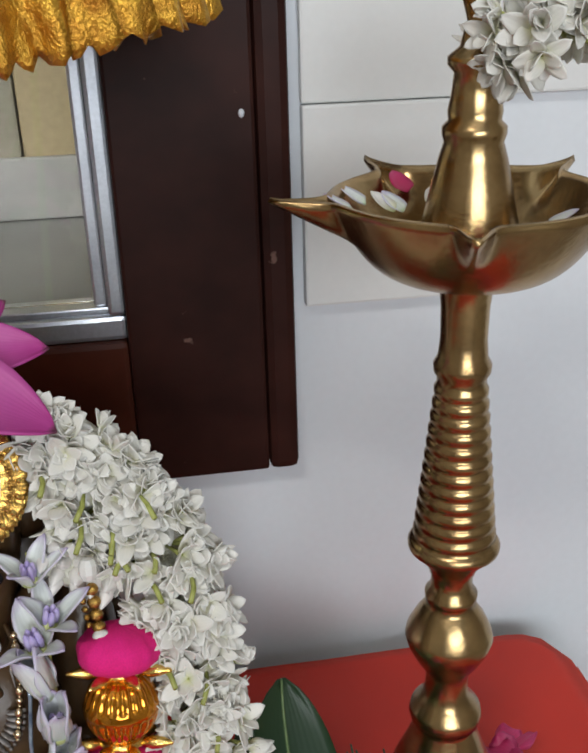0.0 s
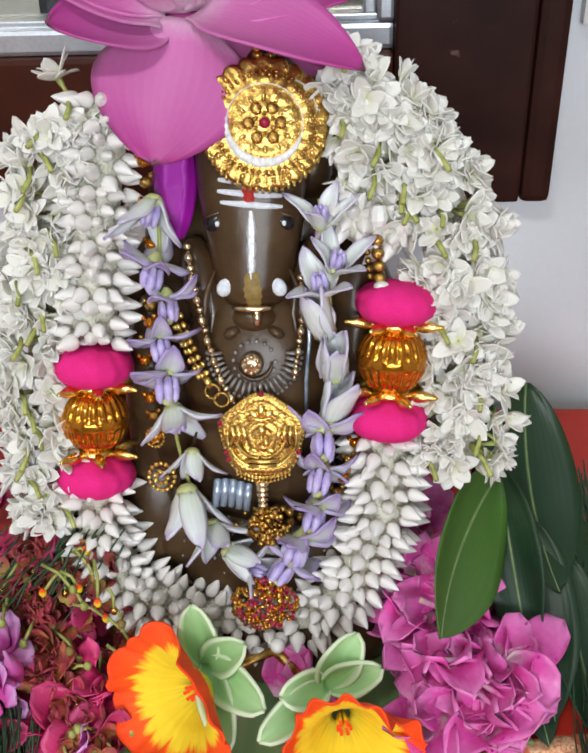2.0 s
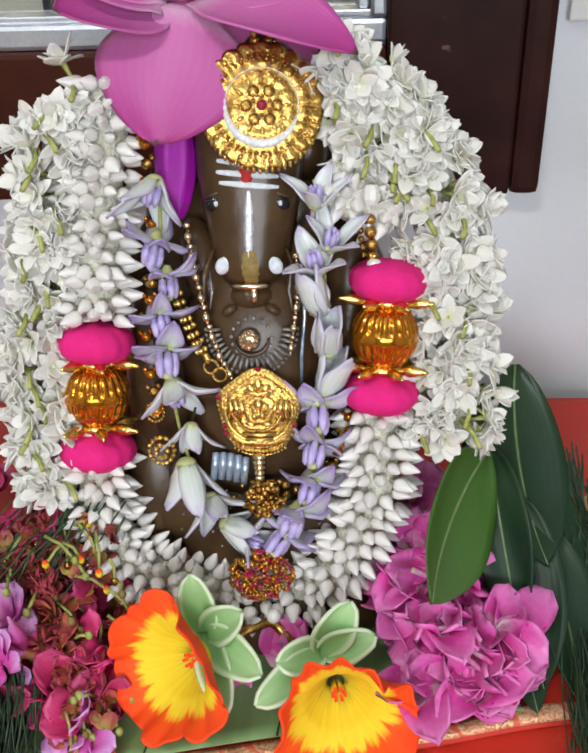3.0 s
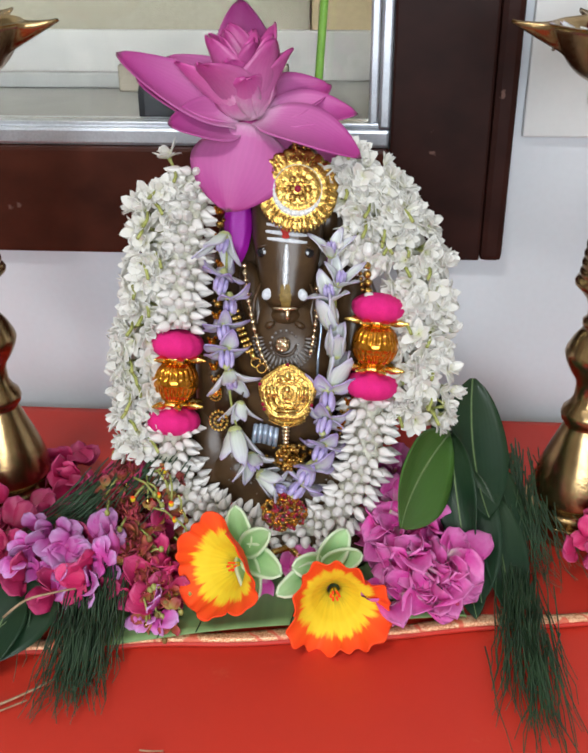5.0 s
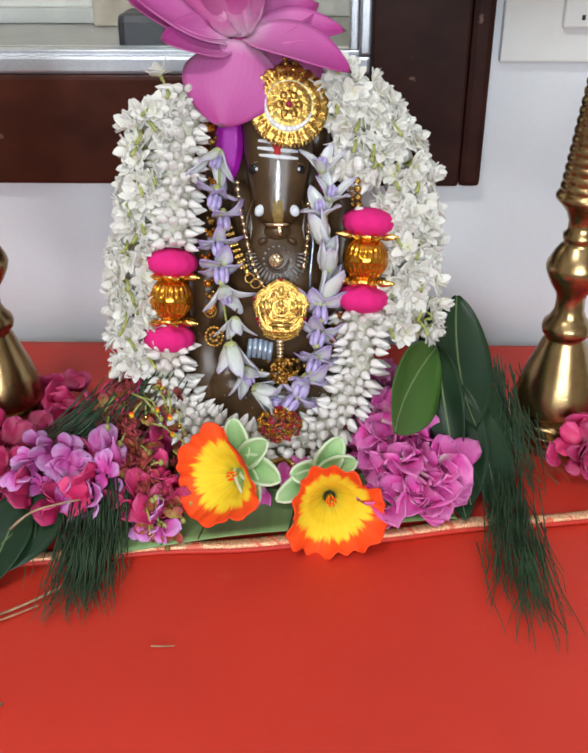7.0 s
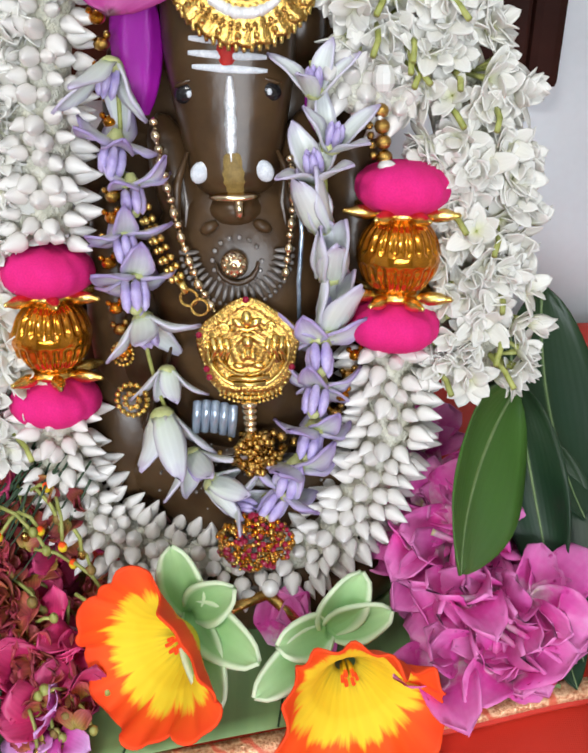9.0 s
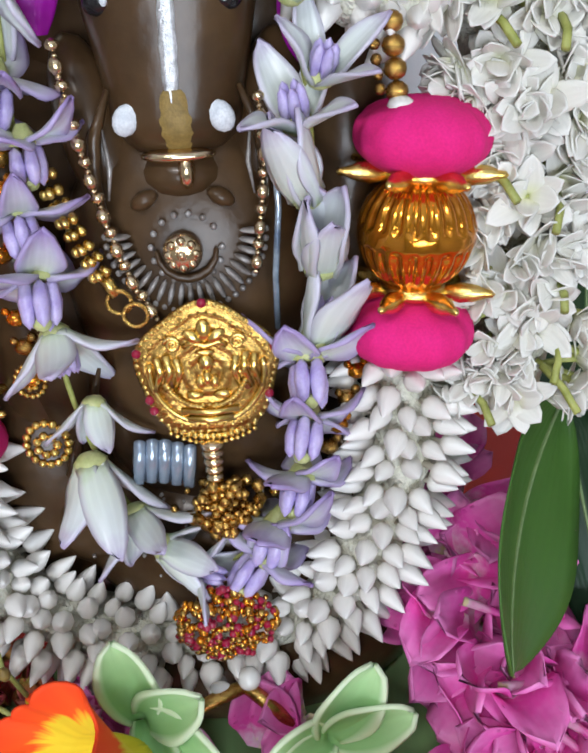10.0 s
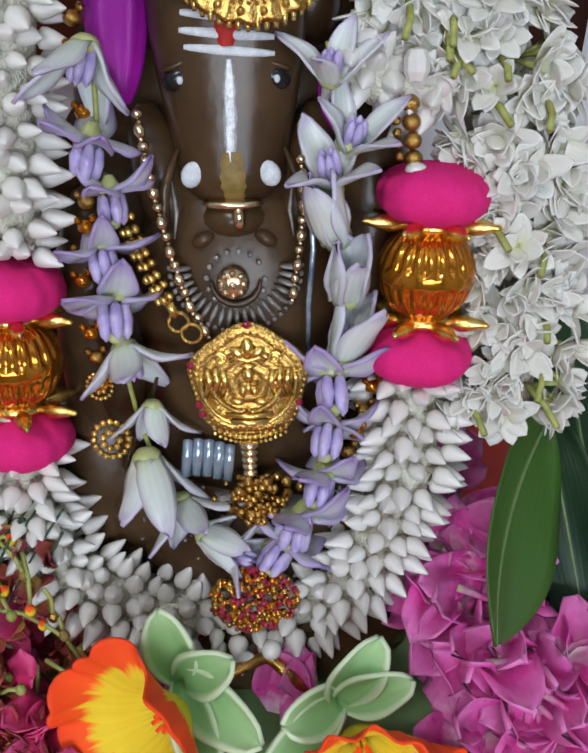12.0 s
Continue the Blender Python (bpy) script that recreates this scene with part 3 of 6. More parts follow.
def front_edge(x):
    return 0.062 + 0.004 * math.sin(x * 21 + 1.0) + 0.10 * max(0.0, x + 0.03) ** 1.4


def cloth():
    """The large cloth lies over the table and falls in front and at the sides."""
    c = thing("tablecloth", "red silk cloth with a gold brocade border over the table", "tablecloth")
    x0, x1, yb, r = -0.67, 0.216, 0.514, 0.03

    def outline(x, v):
        yf = front_edge(x)
        back = yb
        if x > x1 - r:
            k = (x - (x1 - r)) / r
            back = yb - r * (1 - math.sqrt(max(0.0, 1 - k * k)))
        return yf + (back - yf) * v

    def top(u, v):
        x = x0 + (x1 - x0) * u
        y = outline(x, v)
        z = -0.004 + 0.0007 * noise.noise(Vector((x * 14, y * 14, 3))) + 0.0005 * noise.noise(Vector((x * 40, y * 40, 1)))
        e = max(0.0, 1 - (y - front_edge(x)) / 0.012)
        return (x, y, z - 0.004 * e * e)
    put("top", Form().sheet(top, 90, 60, 0, -0.0015), CLOTH, c)

    def border(u, v):
        x = x0 + (x1 - x0) * u
        y = front_edge(x) + 0.0135 * (1 - v) + 0.0015 * math.sin(x * 130) * (1 - v) - 0.0004
        e = max(0.0, 1 - (y - front_edge(x)) / 0.012)
        return (x, y, -0.0016 + 0.0007 * noise.noise(Vector((x * 14, y * 14, 3))) - 0.004 * e * e)
    put("border", Form().sheet(border, 160, 5, 0, 0.0006), BROCADE, c, label="gold brocade border with leaf motifs")

    def drop(u, v):
        x = x0 + (x1 - x0) * u
        y = front_edge(x) + 0.0008 - 0.006 * min(1, v * 10) ** 0.5 + (0.10 + 0.010 * math.sin(x * 34)) * v
        return (x, y, -0.0085 - 0.32 * v)
    put("front_fall", Form().sheet(drop, 90, 12, 0, 0.0015), CLOTH, c, label="red cloth hanging down in front")

    def side(u, v):
        y = front_edge(x1) + (yb - r - front_edge(x1)) * u
        return (x1 + 0.003 + 0.008 * v + 0.008 * math.sin(y * 30) * v, y, -0.0085 - 0.32 * v)
    put("side_fall", Form().sheet(side, 40, 8, 0, 0.0015), CLOTH, c)


cloth()


def runner_edge(x):
    return 0.2605 + 0.137 * (x + 0.02) + 0.0015 * math.sin(x * 26) + 0.0008 * math.sin(x * 71)


def runner():
    """A second cloth folded on the back half, with a narrow gold border along its front edge."""
    c = thing("table_runner", "folded red silk cloth with narrow gold border on the table", "cloth")
    x0, x1, yb = -0.66, 0.211, 0.508

    def top(u, v):
        x = x0 + (x1 - x0) * u
        back = yb - (0.026 * max(0.0, (x - 0.186) / 0.025) ** 2)
        y0 = runner_edge(x)
        y = y0 + (back - y0) * v
        return (x, y, 0.0000 + 0.0005 * noise.noise(Vector((x * 16, y * 16, 9))) - 0.002 * max(0.0, 1 - (y - y0) / 0.004) ** 2)
    put("sheet", Form().sheet(top, 90, 40, 0, -0.0022), CLOTH_TOP, c)

    def border(u, v):
        x = x0 + (x1 - x0) * u
        y = runner_edge(x) + 0.0003 + (0.0060 + 0.0010 * math.sin(x * 60)) * v
        return (x, y, 0.0032 + 0.0005 * noise.noise(Vector((x * 16, y * 16, 9))) - 0.0022 * max(0.0, 1 - (y - runner_edge(x)) / 0.003) ** 2)
    put("border", Form().sheet(border, 200, 4, 0, -0.0006), BROCADE, c, label="narrow gold brocade border")


runner()


# ---- the brass lamps ----
def lamp_profile():
    p = [(0.0, 0.0), (0.0300, 0.0), (0.0305, 0.002), (0.0280, 0.009), (0.0295, 0.0125), (0.0335, 0.0150), (0.0340, 0.0165), (0.0325, 0.0168), (0.0260, 0.0150), (0.0215, 0.0175), (0.0210, 0.0215), (0.0225, 0.0240), (0.0275, 0.0262), (0.0282, 0.0290), (0.0276, 0.0345), (0.0256, 0.0430), (0.0220, 0.0540), (0.0180, 0.0640), (0.0150, 0.0720), (0.0130, 0.0770), (0.0126, 0.0790), (0.0150, 0.0810), (0.0158, 0.0845), (0.0150, 0.0880), (0.0118, 0.0915), (0.0094, 0.0965), (0.0090, 0.105), (0.0100, 0.109), (0.0135, 0.114), (0.0170, 0.121), (0.0184, 0.126), (0.0178, 0.129), (0.0145, 0.136), (0.0110, 0.141), (0.0092, 0.143), (0.0106, 0.145), (0.0108, 0.148), (0.0086, 0.150), (0.0084, 0.156), (0.0105, 0.162), (0.0150, 0.1675), (0.0182, 0.1705), (0.0184, 0.1725), (0.0172, 0.1745)]
    n = 12
    for i in range(n):
        z = 0.1755 + i * 0.0056
        r = 0.0164 - 0.0062 * i / (n - 1)
        p += [(r - 0.0008, z), (r, z + 0.0012), (r, z + 0.0034), (r - 0.0008, z + 0.0046)]
    p += [(0.0092, 0.2445), (0.0106, 0.247), (0.0108, 0.250), (0.0092, 0.253), (0.0086, 0.260), (0.0088, 0.272), (0.0098, 0.281), (0.012, 0.2835)]
    return p


def brass_lamp(x, y, turn, label):
    base = thing("oil_lamp", label, "oil lamp", "pair of brass lamps", Matrix.Translation((x, y, 0.001)))
    put("stem", Form().turned(lamp_profile(), 40, 0), BRASS, base)
    spouts = [turn + i * math.tau / 5 for i in range(5)]

    def bowl(u, v):
        a = math.tau * u
        r = 0.010 + 0.0385 * v ** 0.70
        z = 0.2830 + 0.030 * v ** 2.3
        near = min(abs((a - s + math.pi) % math.tau - math.pi) for s in spouts)
        lip = (0.84 * math.exp(-(near / 0.070) ** 2) + 0.16 * math.exp(-(near / 0.20) ** 2)) * max(0.0, (v - 0.74) / 0.26) ** 1.2
        r += 0.0215 * lip
        return (r * math.cos(a), r * math.sin(a), z + 0.001 * lip)
    put("oil_bowl", Form().sheet(bowl, 200, 22, 0, 0.0018, True), BRASS, base, label="five-spouted brass oil bowl")
    cone = [(0.0, 0.2855), (0.0195, 0.2855), (0.0200, 0.289), (0.0180, 0.296), (0.0150, 0.310), (0.0118, 0.324), (0.0100, 0.330), (0.0108, 0.3325), (0.0108, 0.335), (0.0088, 0.337), (0.0092, 0.340), (0.0082, 0.345), (0.0075, 0.352), (0.0098, 0.3545), (0.0098, 0.357), (0.0060, 0.360), (0.0040, 0.368), (0.0058, 0.374), (0.0035, 0.381), (0.0, 0.386)]
    put("finial", Form().turned(cone, 32, 0), BRASS, base, label="conical brass finial")
    return base


LAMP_R, LAMP_L = (0.096, 0.372), (-0.282, 0.372)
brass_lamp(*LAMP_R, math.pi, "tall brass oil lamp with jasmine on its finial")
left = brass_lamp(*LAMP_L, 0.0, "tall brass oil lamp with a red dot on its foot")
put("kumkum_dot", Form().ball((-0.003, -0.0238, 0.0575), (0.0042, 0.0016, 0.0046), 10), RED_DOT, left, label="red powder dot")


# ---- flowers: shared pieces ----
MM = 0.001


def bud_mesh(k):
    r = 2.7 + 0.25 * (k % 3)
    prof = [(0.0, 0.0), (0.75, 0.1), (0.85, 3.2), (1.9, 3.6), (r * 0.95, 4.6), (r, 5.8), (r * 0.88, 7.4), (r * 0.60, 9.6), (r * 0.27, 11.8), (0.0, 13.0)]
    return Form().turned([(a * MM, b * MM) for a, b in prof], 8).mesh("bud", [BUD])


BUDS = [bud_mesh(k) for k in range(3)]


def jasmine_mesh(k):
    """A tube with a star of soft pointed petals; some doubled, some half shut."""
    g = random.Random(40 + k)
    f = Form()
    f.turned([(0.7 * MM, -10 * MM), (0.9 * MM, -4 * MM), (1.5 * MM, 0.5 * MM)], 6, 1)
    shut = k % 4 == 3
    rings = ((0.45, 5, 0.95), (0.15, 2, 0.85)) if shut else ((1.20, 6, 1.0), (0.65, 4, 0.9))
    for ring, (tilt0, count, size) in enumerate(rings):
        for i in range(count):
            a = math.tau * (i + 0.45 * g.random() + ring * 0.5) / count
            tilt = tilt0 + g.uniform(-0.35, 0.30)
            m = Matrix.Rotation(a, 4, "Z") @ Matrix.Rotation(math.pi / 2 - tilt, 4, "X")
            f.blade(g.uniform(9.5, 13.5) * MM * size, g.uniform(5.2, 7.2) * MM, g.uniform(0.1, 0.3), g.uniform(-0.5, 0.35), 0.35 * MM, 4, 7, 0, m, 0.80, 0.54, 0.0, 0.40)
    return f.mesh("flower", [JASMINE, STEM])


JASMINES = [jasmine_mesh(k) for k in range(8)]


def crown_open_mesh(k):
    """Five thick pointed petals spread round a ribbed lilac corona."""
    g = random.Random(60 + k)
    f = Form()
    for i in range(5):
        a = math.tau * i / 5 + g.uniform(-0.35, 0.35)
        m = Matrix.Rotation(a, 4, "Z") @ Matrix.Rotation(0.35 - g.uniform(0.0, 0.95), 4, "X") @ Matrix.Translation((0, 1.5 * MM, 0))
        f.blade(g.uniform(11.0, 15.0) * MM, g.uniform(7.5, 9.5) * MM, 0.40, -g.uniform(-0.3, 1.1), 0.8 * MM, 6, 8, 0, m, 0.70, 0.62, 0.05, 0.5)
    for i in range(5):
        a = math.tau * (i + 0.5) / 5
        f.ball((2.6 * MM * math.cos(a), 2.6 * MM * math.sin(a), g.uniform(4.6, 5.4) * MM), (1.7 * MM, 1.7 * MM, g.uniform(4.2, 5.2) * MM), 8, 1)
    f.ball((0, 0, 8.6 * MM), (1.9 * MM, 1.9 * MM, 1.6 * MM), 10, 2)
    f.turned([(1.2 * MM, -4 * MM), (2.6 * MM, -1.5 * MM), (3.6 * MM, 0.5 * MM)], 8, 2)
    return f.mesh("crown_flower", [CROWN, LILAC, CORE])


def crown_closed_mesh(k, spread):
    g = random.Random(80 + k)
    f = Form()
    for i in range(4):
        a = math.tau * i / 4 + g.uniform(-0.5, 0.5)
        m = Matrix.Rotation(a, 4, "Z") @ Matrix.Translation((0, 2.0 * MM, 0)) @ Matrix.Rotation(math.pi / 2 - spread - g.uniform(-0.1, 0.4), 4, "X")
        bend = -g.uniform(-0.5, 0.7) if spread > 0.3 else g.uniform(0.05, 0.55)
        f.blade(g.uniform(15.5, 20) * MM, (g.uniform(6.8, 8.6) if spread > 0.3 else g.uniform(8.5, 10.5)) * MM, 0.40, bend, 0.8 * MM, 6, 9, 0, m, 0.70, 0.64, 0.05, 0.75)
    f.ball((0, 0, 0.5 * MM), (3.6 * MM, 3.6 * MM, 2.6 * MM), 10, 2)
    for i in range(5):
        a = math.tau * (i + 0.5) / 5
        f.ball((2.0 * MM * math.cos(a), 2.0 * MM * math.sin(a), 5 * MM), (1.5 * MM, 1.5 * MM, 4.6 * MM), 6, 1)
    return f.mesh("crown_flower", [CROWN_PALE, LILAC, CORE])


CROWN_OPEN = [crown_open_mesh(k) for k in range(4)]
CROWN_SHUT = [crown_closed_mesh(k, 0.16) for k in range(5)]
CROWN_BELL = [crown_closed_mesh(k + 9, 0.50) for k in range(5)]


# ---- the image ----
def statue():
    """A seated figure with a long downward muzzle, dark and glossy, painted with white marks, all in one mesh."""
    f = Form()

    def lump(x, s, d, rx, rs, rd, n=20, mat=0, turn=0.0):
        c = at_front(x, s, d)
        m = Matrix.Translation(c) @ Matrix.Rotation(-LEAN_BACK, 4, "X") @ Matrix.Rotation(turn, 4, "Y")
        f.ball((0, 0, 0), (rx * MM, rd * MM, rs * MM), n, mat, m)

    def muzzle(u, v):
        a = math.tau * u
        s = 236 - 66 * v
        w = 20.5 - 4.6 * v + 1.6 * math.sin(v * math.pi * 1.6)
        close = math.sqrt(max(0.0, 1 - max(0.0, (v - 0.86) / 0.14) ** 2))
        w *= 0.25 + 0.75 * close
        dep = (19.0 - 1.0 * v) * (0.3 + 0.7 * close)
        x = w * math.copysign(abs(math.cos(a)) ** 0.8, math.cos(a))
        d = dep * math.copysign(abs(math.sin(a)) ** 0.75, math.sin(a))
        return at_front(x - 1, s, d - 25.5 + 1.5 * v)
    f.sheet(muzzle, 40, 26, 0, 0, True)
    lump(0, 240, -30, 24, 26, 20)
    lump(-22, 222, -36, 9, 13, 8, 14)
    lump(21, 222, -36, 9, 13, 8, 14)
    lump(-1, 167, -19, 10.5, 7, 11.5, 18)
    lump(-1, 142, -24, 31, 40, 16.5, 30)
    lump(-19, 172, -25, 9, 26, 11, 16, 0, -0.25)
    lump(17, 172, -25, 9, 26, 11, 16, 0, 0.25)
    lump(-1, 172, -9.5, 8.4, 1.7, 3.4, 14, 5)
    lump(0.5, 168.5, -8.8, 2.0, 4.0, 2.6, 12, 5)
    lump(0, 112, -30, 34, 40, 24)
    lump(-36, 120, -34, 15, 30, 17)
    lump(36, 120, -34, 15, 30, 17)
    lump(-30, 72, -34, 22, 20, 20)
    lump(30, 72, -34, 22, 20, 20)
    lump(0, 62, -28, 40, 26, 20)
    lump(0, 24, -30, 56, 26, 26)
    lump(0, 250, -34, 18, 18, 16)
    lump(0, 190, -46, 48, 66, 14, 28)
    lump(-44, 128, -33, 13, 46, 14, 20)
    lump(-46, 78, -32, 19, 38, 14, 20)
    lump(38, 150, -33, 14, 52, 14, 20)
    lump(-2, 130, -44, 64, 92, 14, 28)
    # carved collar of short ribs round the chest, coloured as pale glints
    for i in range(21):
        a = math.pi * (1.02 + 0.96 * i / 20)
        x, s = 15.0 * math.cos(a) - 1, 158 + 15.5 * math.sin(a)
        lump(x, s - 2, -7.3, 0.75, 3.0, 1.9, 8, 8, math.pi / 2 - a)
    for i in range(15):
        a = math.pi * (0.10 + 1.8 * (i / 14)) - math.pi / 2 - 0.9 * math.pi + math.pi * 1.5
        lump(8.0 * math.cos(a) - 1, 151.5 + 8.0 * math.sin(a), -7.6, 0.8, 0.8, 0.8, 8, 8)
    for sx in (-1, 1):
        lump(sx * 8.5 - 1, 162.5, -9.4, 3.4, 2.0, 2.4, 12, 0, sx * 0.5)
    # chiselled folds on the chest and beside the muzzle, one pair coloured as pale glints
    def ridge(points, r, mat=0):
        f.tube([at_front(x, s, d) for x, s, d in points], lambda t: r * MM * (0.35 + 0.65 * math.sin(math.pi * t)), 8, mat)
    for sx in (-1, 1):
        ridge([(sx * 14 - 1, 186, -12), (sx * 18 - 1, 176, -11), (sx * 19 - 1, 166, -10.5), (sx * 17 - 1, 156, -9)], 1.7, 0)
        ridge([(sx * 16 - 1, 178, -11), (sx * 15 - 1, 170, -9.0), (sx * 16 - 1, 163, -8.6)], 0.6, 8)
        for k in range(4):
            ridge([(sx * (24 + 3 * k) - 1, 122 - 7 * k, -11 - k), (sx * (27 + 3 * k) - 1, 112 - 7 * k, -12 - k), (sx * (25 + 3 * k) - 1, 102 - 7 * k, -13 - k)], 1.3, 0)
    ridge([(6.8 * math.cos(math.pi * k / 8) - 1, 151.5 - 6.8 * math.sin(math.pi * k / 8), -6.9) for k in range(9)], 1.2, 0)
    # Scattered pale specks paint small glints low on the body.
    grain = random.Random(17)
    for i in range(70):
        lump(grain.uniform(-34, 30), grain.uniform(60, 92), -11 + grain.uniform(-1, 1), grain.uniform(0.3, 0.7), grain.uniform(0.3, 0.8), 0.8, 6, 8)
    for i in range(27):
        a = math.pi * (1.0 + i / 26)
        lump(18.0 * math.cos(a) - 1, 155 + 18.5 * math.sin(a), -8.3, 0.8, 0.8, 0.8, 6, 8)
    # paint: three lines, red mark, bright stripe, sandal mark, cheek marks, eyes with a painted glint
    def skin(x, s, lift):
        v = (236 - s) / 66
        w = 20.5 - 4.6 * v + 1.6 * math.sin(v * math.pi * 1.6)
        close = math.sqrt(max(0.0, 1 - max(0.0, (v - 0.86) / 0.14) ** 2))
        w, dep = w * (0.25 + 0.75 * close), (19.0 - v) * (0.3 + 0.7 * close)
        c = min(1.0, abs(x) / w) ** 1.25
        return at_front(x - 1, s, dep * (1 - c * c) ** 0.375 - 25.5 + 1.5 * v + lift)

    def stroke(x0, s0, x1, s1, wide, mat, ragged=0.15, lift=0.55):
        def fn(u, v):
            k = 1 + ragged * noise.noise(Vector((v * 6 + s0, x0, 2.0)))
            ends = math.sin(math.pi * min(0.98, max(0.02, v))) ** 0.25
            dx, ds = x1 - x0, s1 - s0
            ln = math.hypot(dx, ds)
            off = (u - 0.5) * wide * k * ends
            return skin(x0 + dx * v - ds / ln * off, s0 + ds * v + dx / ln * off, lift * (1 - (2 * u - 1) ** 4) - 0.1)
        f.sheet(fn, 6, 16, mat)
    stroke(-11, 219.5, 10.5, 217.5, 2.5, 1)
    stroke(-11.5, 215.4, 12.0, 213.4, 2.5, 1)
    stroke(-10.5, 211.5, 12.0, 209.5, 2.4, 1)
    stroke(-0.2, 219.2, 0.2, 211.6, 5.4, 2, 0.3, 0.95)
    stroke(0.6, 208.5, 0.0, 183.5, 3.6, 3, 0.2)
    stroke(0.2, 186.0, 0.6, 172.6, 7.0, 4, 0.5)
    lump(-11.3, 180, -8.6, 2.9, 3.6, 1.8, 14, 1, 0.5)
    lump(8.9, 180, -8.4, 2.9, 3.6, 1.8, 14, 1, -0.5)
    for sx in (-1, 1):
        ex = 10.8 if sx > 0 else -13.6
        lump(ex, 204.0, -10.6, 4.4, 3.2, 2.6, 18, 7, sx * 0.45)
        # White dot puts the highlight of the dark eye into paint.
        lump(ex + 0.6, 203.6, -8.4, 0.9, 1.1, 0.7, 10, 1)
        lump(ex, 207.2, -9.6, 4.6, 0.9, 1.6, 12, 0, sx * 0.35)
    put_ob = put("idol_statue", f, [STONE, WHITE_PAINT, RED_DOT, SILVER_PAINT, SANDAL, PALE_GOLD, SILVER_PAINT, BLACK_EYE, GLINT_GREY])
    return tagged(put_ob, "dark brown glossy seated stone statue with white painted marks", "statue")


statue()


# ---- garlands ----
def bud_strand(parent, points, n_side, reach, step=6.1, core=-15.0, spread=96.0):
    for i, (p, t) in enumerate(polyline([(x, s, 0) for x, s in points], step)):
        side = Vector((t.y, -t.x, 0))
        for j in range(n_side):
            k = (j + 0.5 * (i % 2)) / (n_side - 0.5)
            th = radians(-spread + 2 * spread * k) + rng.uniform(-0.10, 0.10)
            fwd = rng.uniform(-0.18, 0.18)
            dir2 = side * math.sin(th) + Vector((0, 0, 1)) * math.cos(th) + t * fwd
            r0 = reach - 13.0 + rng.uniform(-1.0, 1.0)
            q = p + dir2 * r0
            place = at_front(q.x, q.y, core + q.z)
            m = upright(place, along_front(dir2.x, dir2.y, dir2.z)) @ Matrix.Rotation(rng.uniform(0, 6.28), 4, "Z") @ Matrix.Scale(rng.uniform(0.86, 1.10), 4)
            put("bud", rng.choice(BUDS), None, parent, m)


def strand_core(parent, points, radius, depth, mat, name="thread"):
    pts = [at_front(p.x, p.y, depth) for p, _ in polyline([(x, s, 0) for x, s in points], 5)]
    put(name, Form().tube(pts, radius * MM, 10), mat, parent)


def bud_garland():
    g = thing("bud_garland", "tight garland of white jasmine buds round the statue", "garland")
    upper = [(-52, 246), (-57, 222), (-60, 200), (-62, 178), (-64, 159)]
    lower = [(-67, 98), (-68, 84), (-66, 70), (-57, 54), (-42, 44), (-24, 37), (-6, 34), (8, 37), (24, 44), (37, 58), (45, 76), (49, 94), (49, 110), (47, 123)]
    right = [(31, 210), (39, 204), (47, 202), (54, 197)]
    for pts, n, reach in ((upper, 7, 19.0), (lower, 7, 20.0), (right, 6, 15.0)):
        strand_core(g, pts, 9.0, -16.0, CREAM)
        bud_strand(g, pts, n, reach)


bud_garland()


def flower_strand(parent, points, width, per_step, step=7.0, depth=-14.0, back=False):
    for p, t in polyline([(x, s, 0) for x, s in points], step):
        side = Vector((t.y, -t.x, 0))
        for _ in range(per_step):
            k = rng.uniform(-1, 1)
            th = k * 1.45
            dir2 = side * math.sin(th) + Vector((0, 0, 1)) * math.cos(th) + t * rng.uniform(-0.45, 0.45)
            q = p + side * (k * width * 0.55) + dir2 * rng.uniform(5, 9)
            place = at_front(q.x, q.y, depth + q.z)
            m = upright(place, along_front(dir2.x, dir2.y, dir2.z)) @ Matrix.Rotation(rng.uniform(0, 6.28), 4, "Z") @ Matrix.Scale(rng.uniform(0.75, 1.02), 4)
            put("flower", rng.choice(JASMINES), None, parent, m)
        if rng.random() < 0.65:
            k = rng.uniform(-0.8, 0.8)
            q = p + side * (k * width)
            a, b = at_front(q.x - 2, q.y + 3, depth + 8), at_front(q.x + rng.uniform(-5, 6), q.y - rng.uniform(2, 6), depth + 17)
            put("stem", Form().tube([a, (a + b) / 2 + Vector((0.001, 0, 0)), b], 1.0 * MM, 6), STEM, parent)


def loose_garland():
    g = thing("jasmine_garland", "loose garland of open white jasmine with green stems", "garland")
    left = [(-61, 245), (-70, 234), (-77, 212), (-80, 185), (-84, 158), (-87, 132), (-87, 106), (-83, 84)]
    right = [(30, 254), (46, 240), (60, 224), (69, 206), (75, 186), (78, 164), (78, 142), (78, 122), (75, 104)]
    inner = [(40, 232), (50, 219), (60, 204)]
    for pts, w, n in ((left, 8, 5), (right, 15, 6), (inner, 10, 4)):
        strand_core(g, pts, 11.0 if w > 9 else 8.0, -24.0, CREAM)
        flower_strand(g, pts, w, n)


loose_garland()


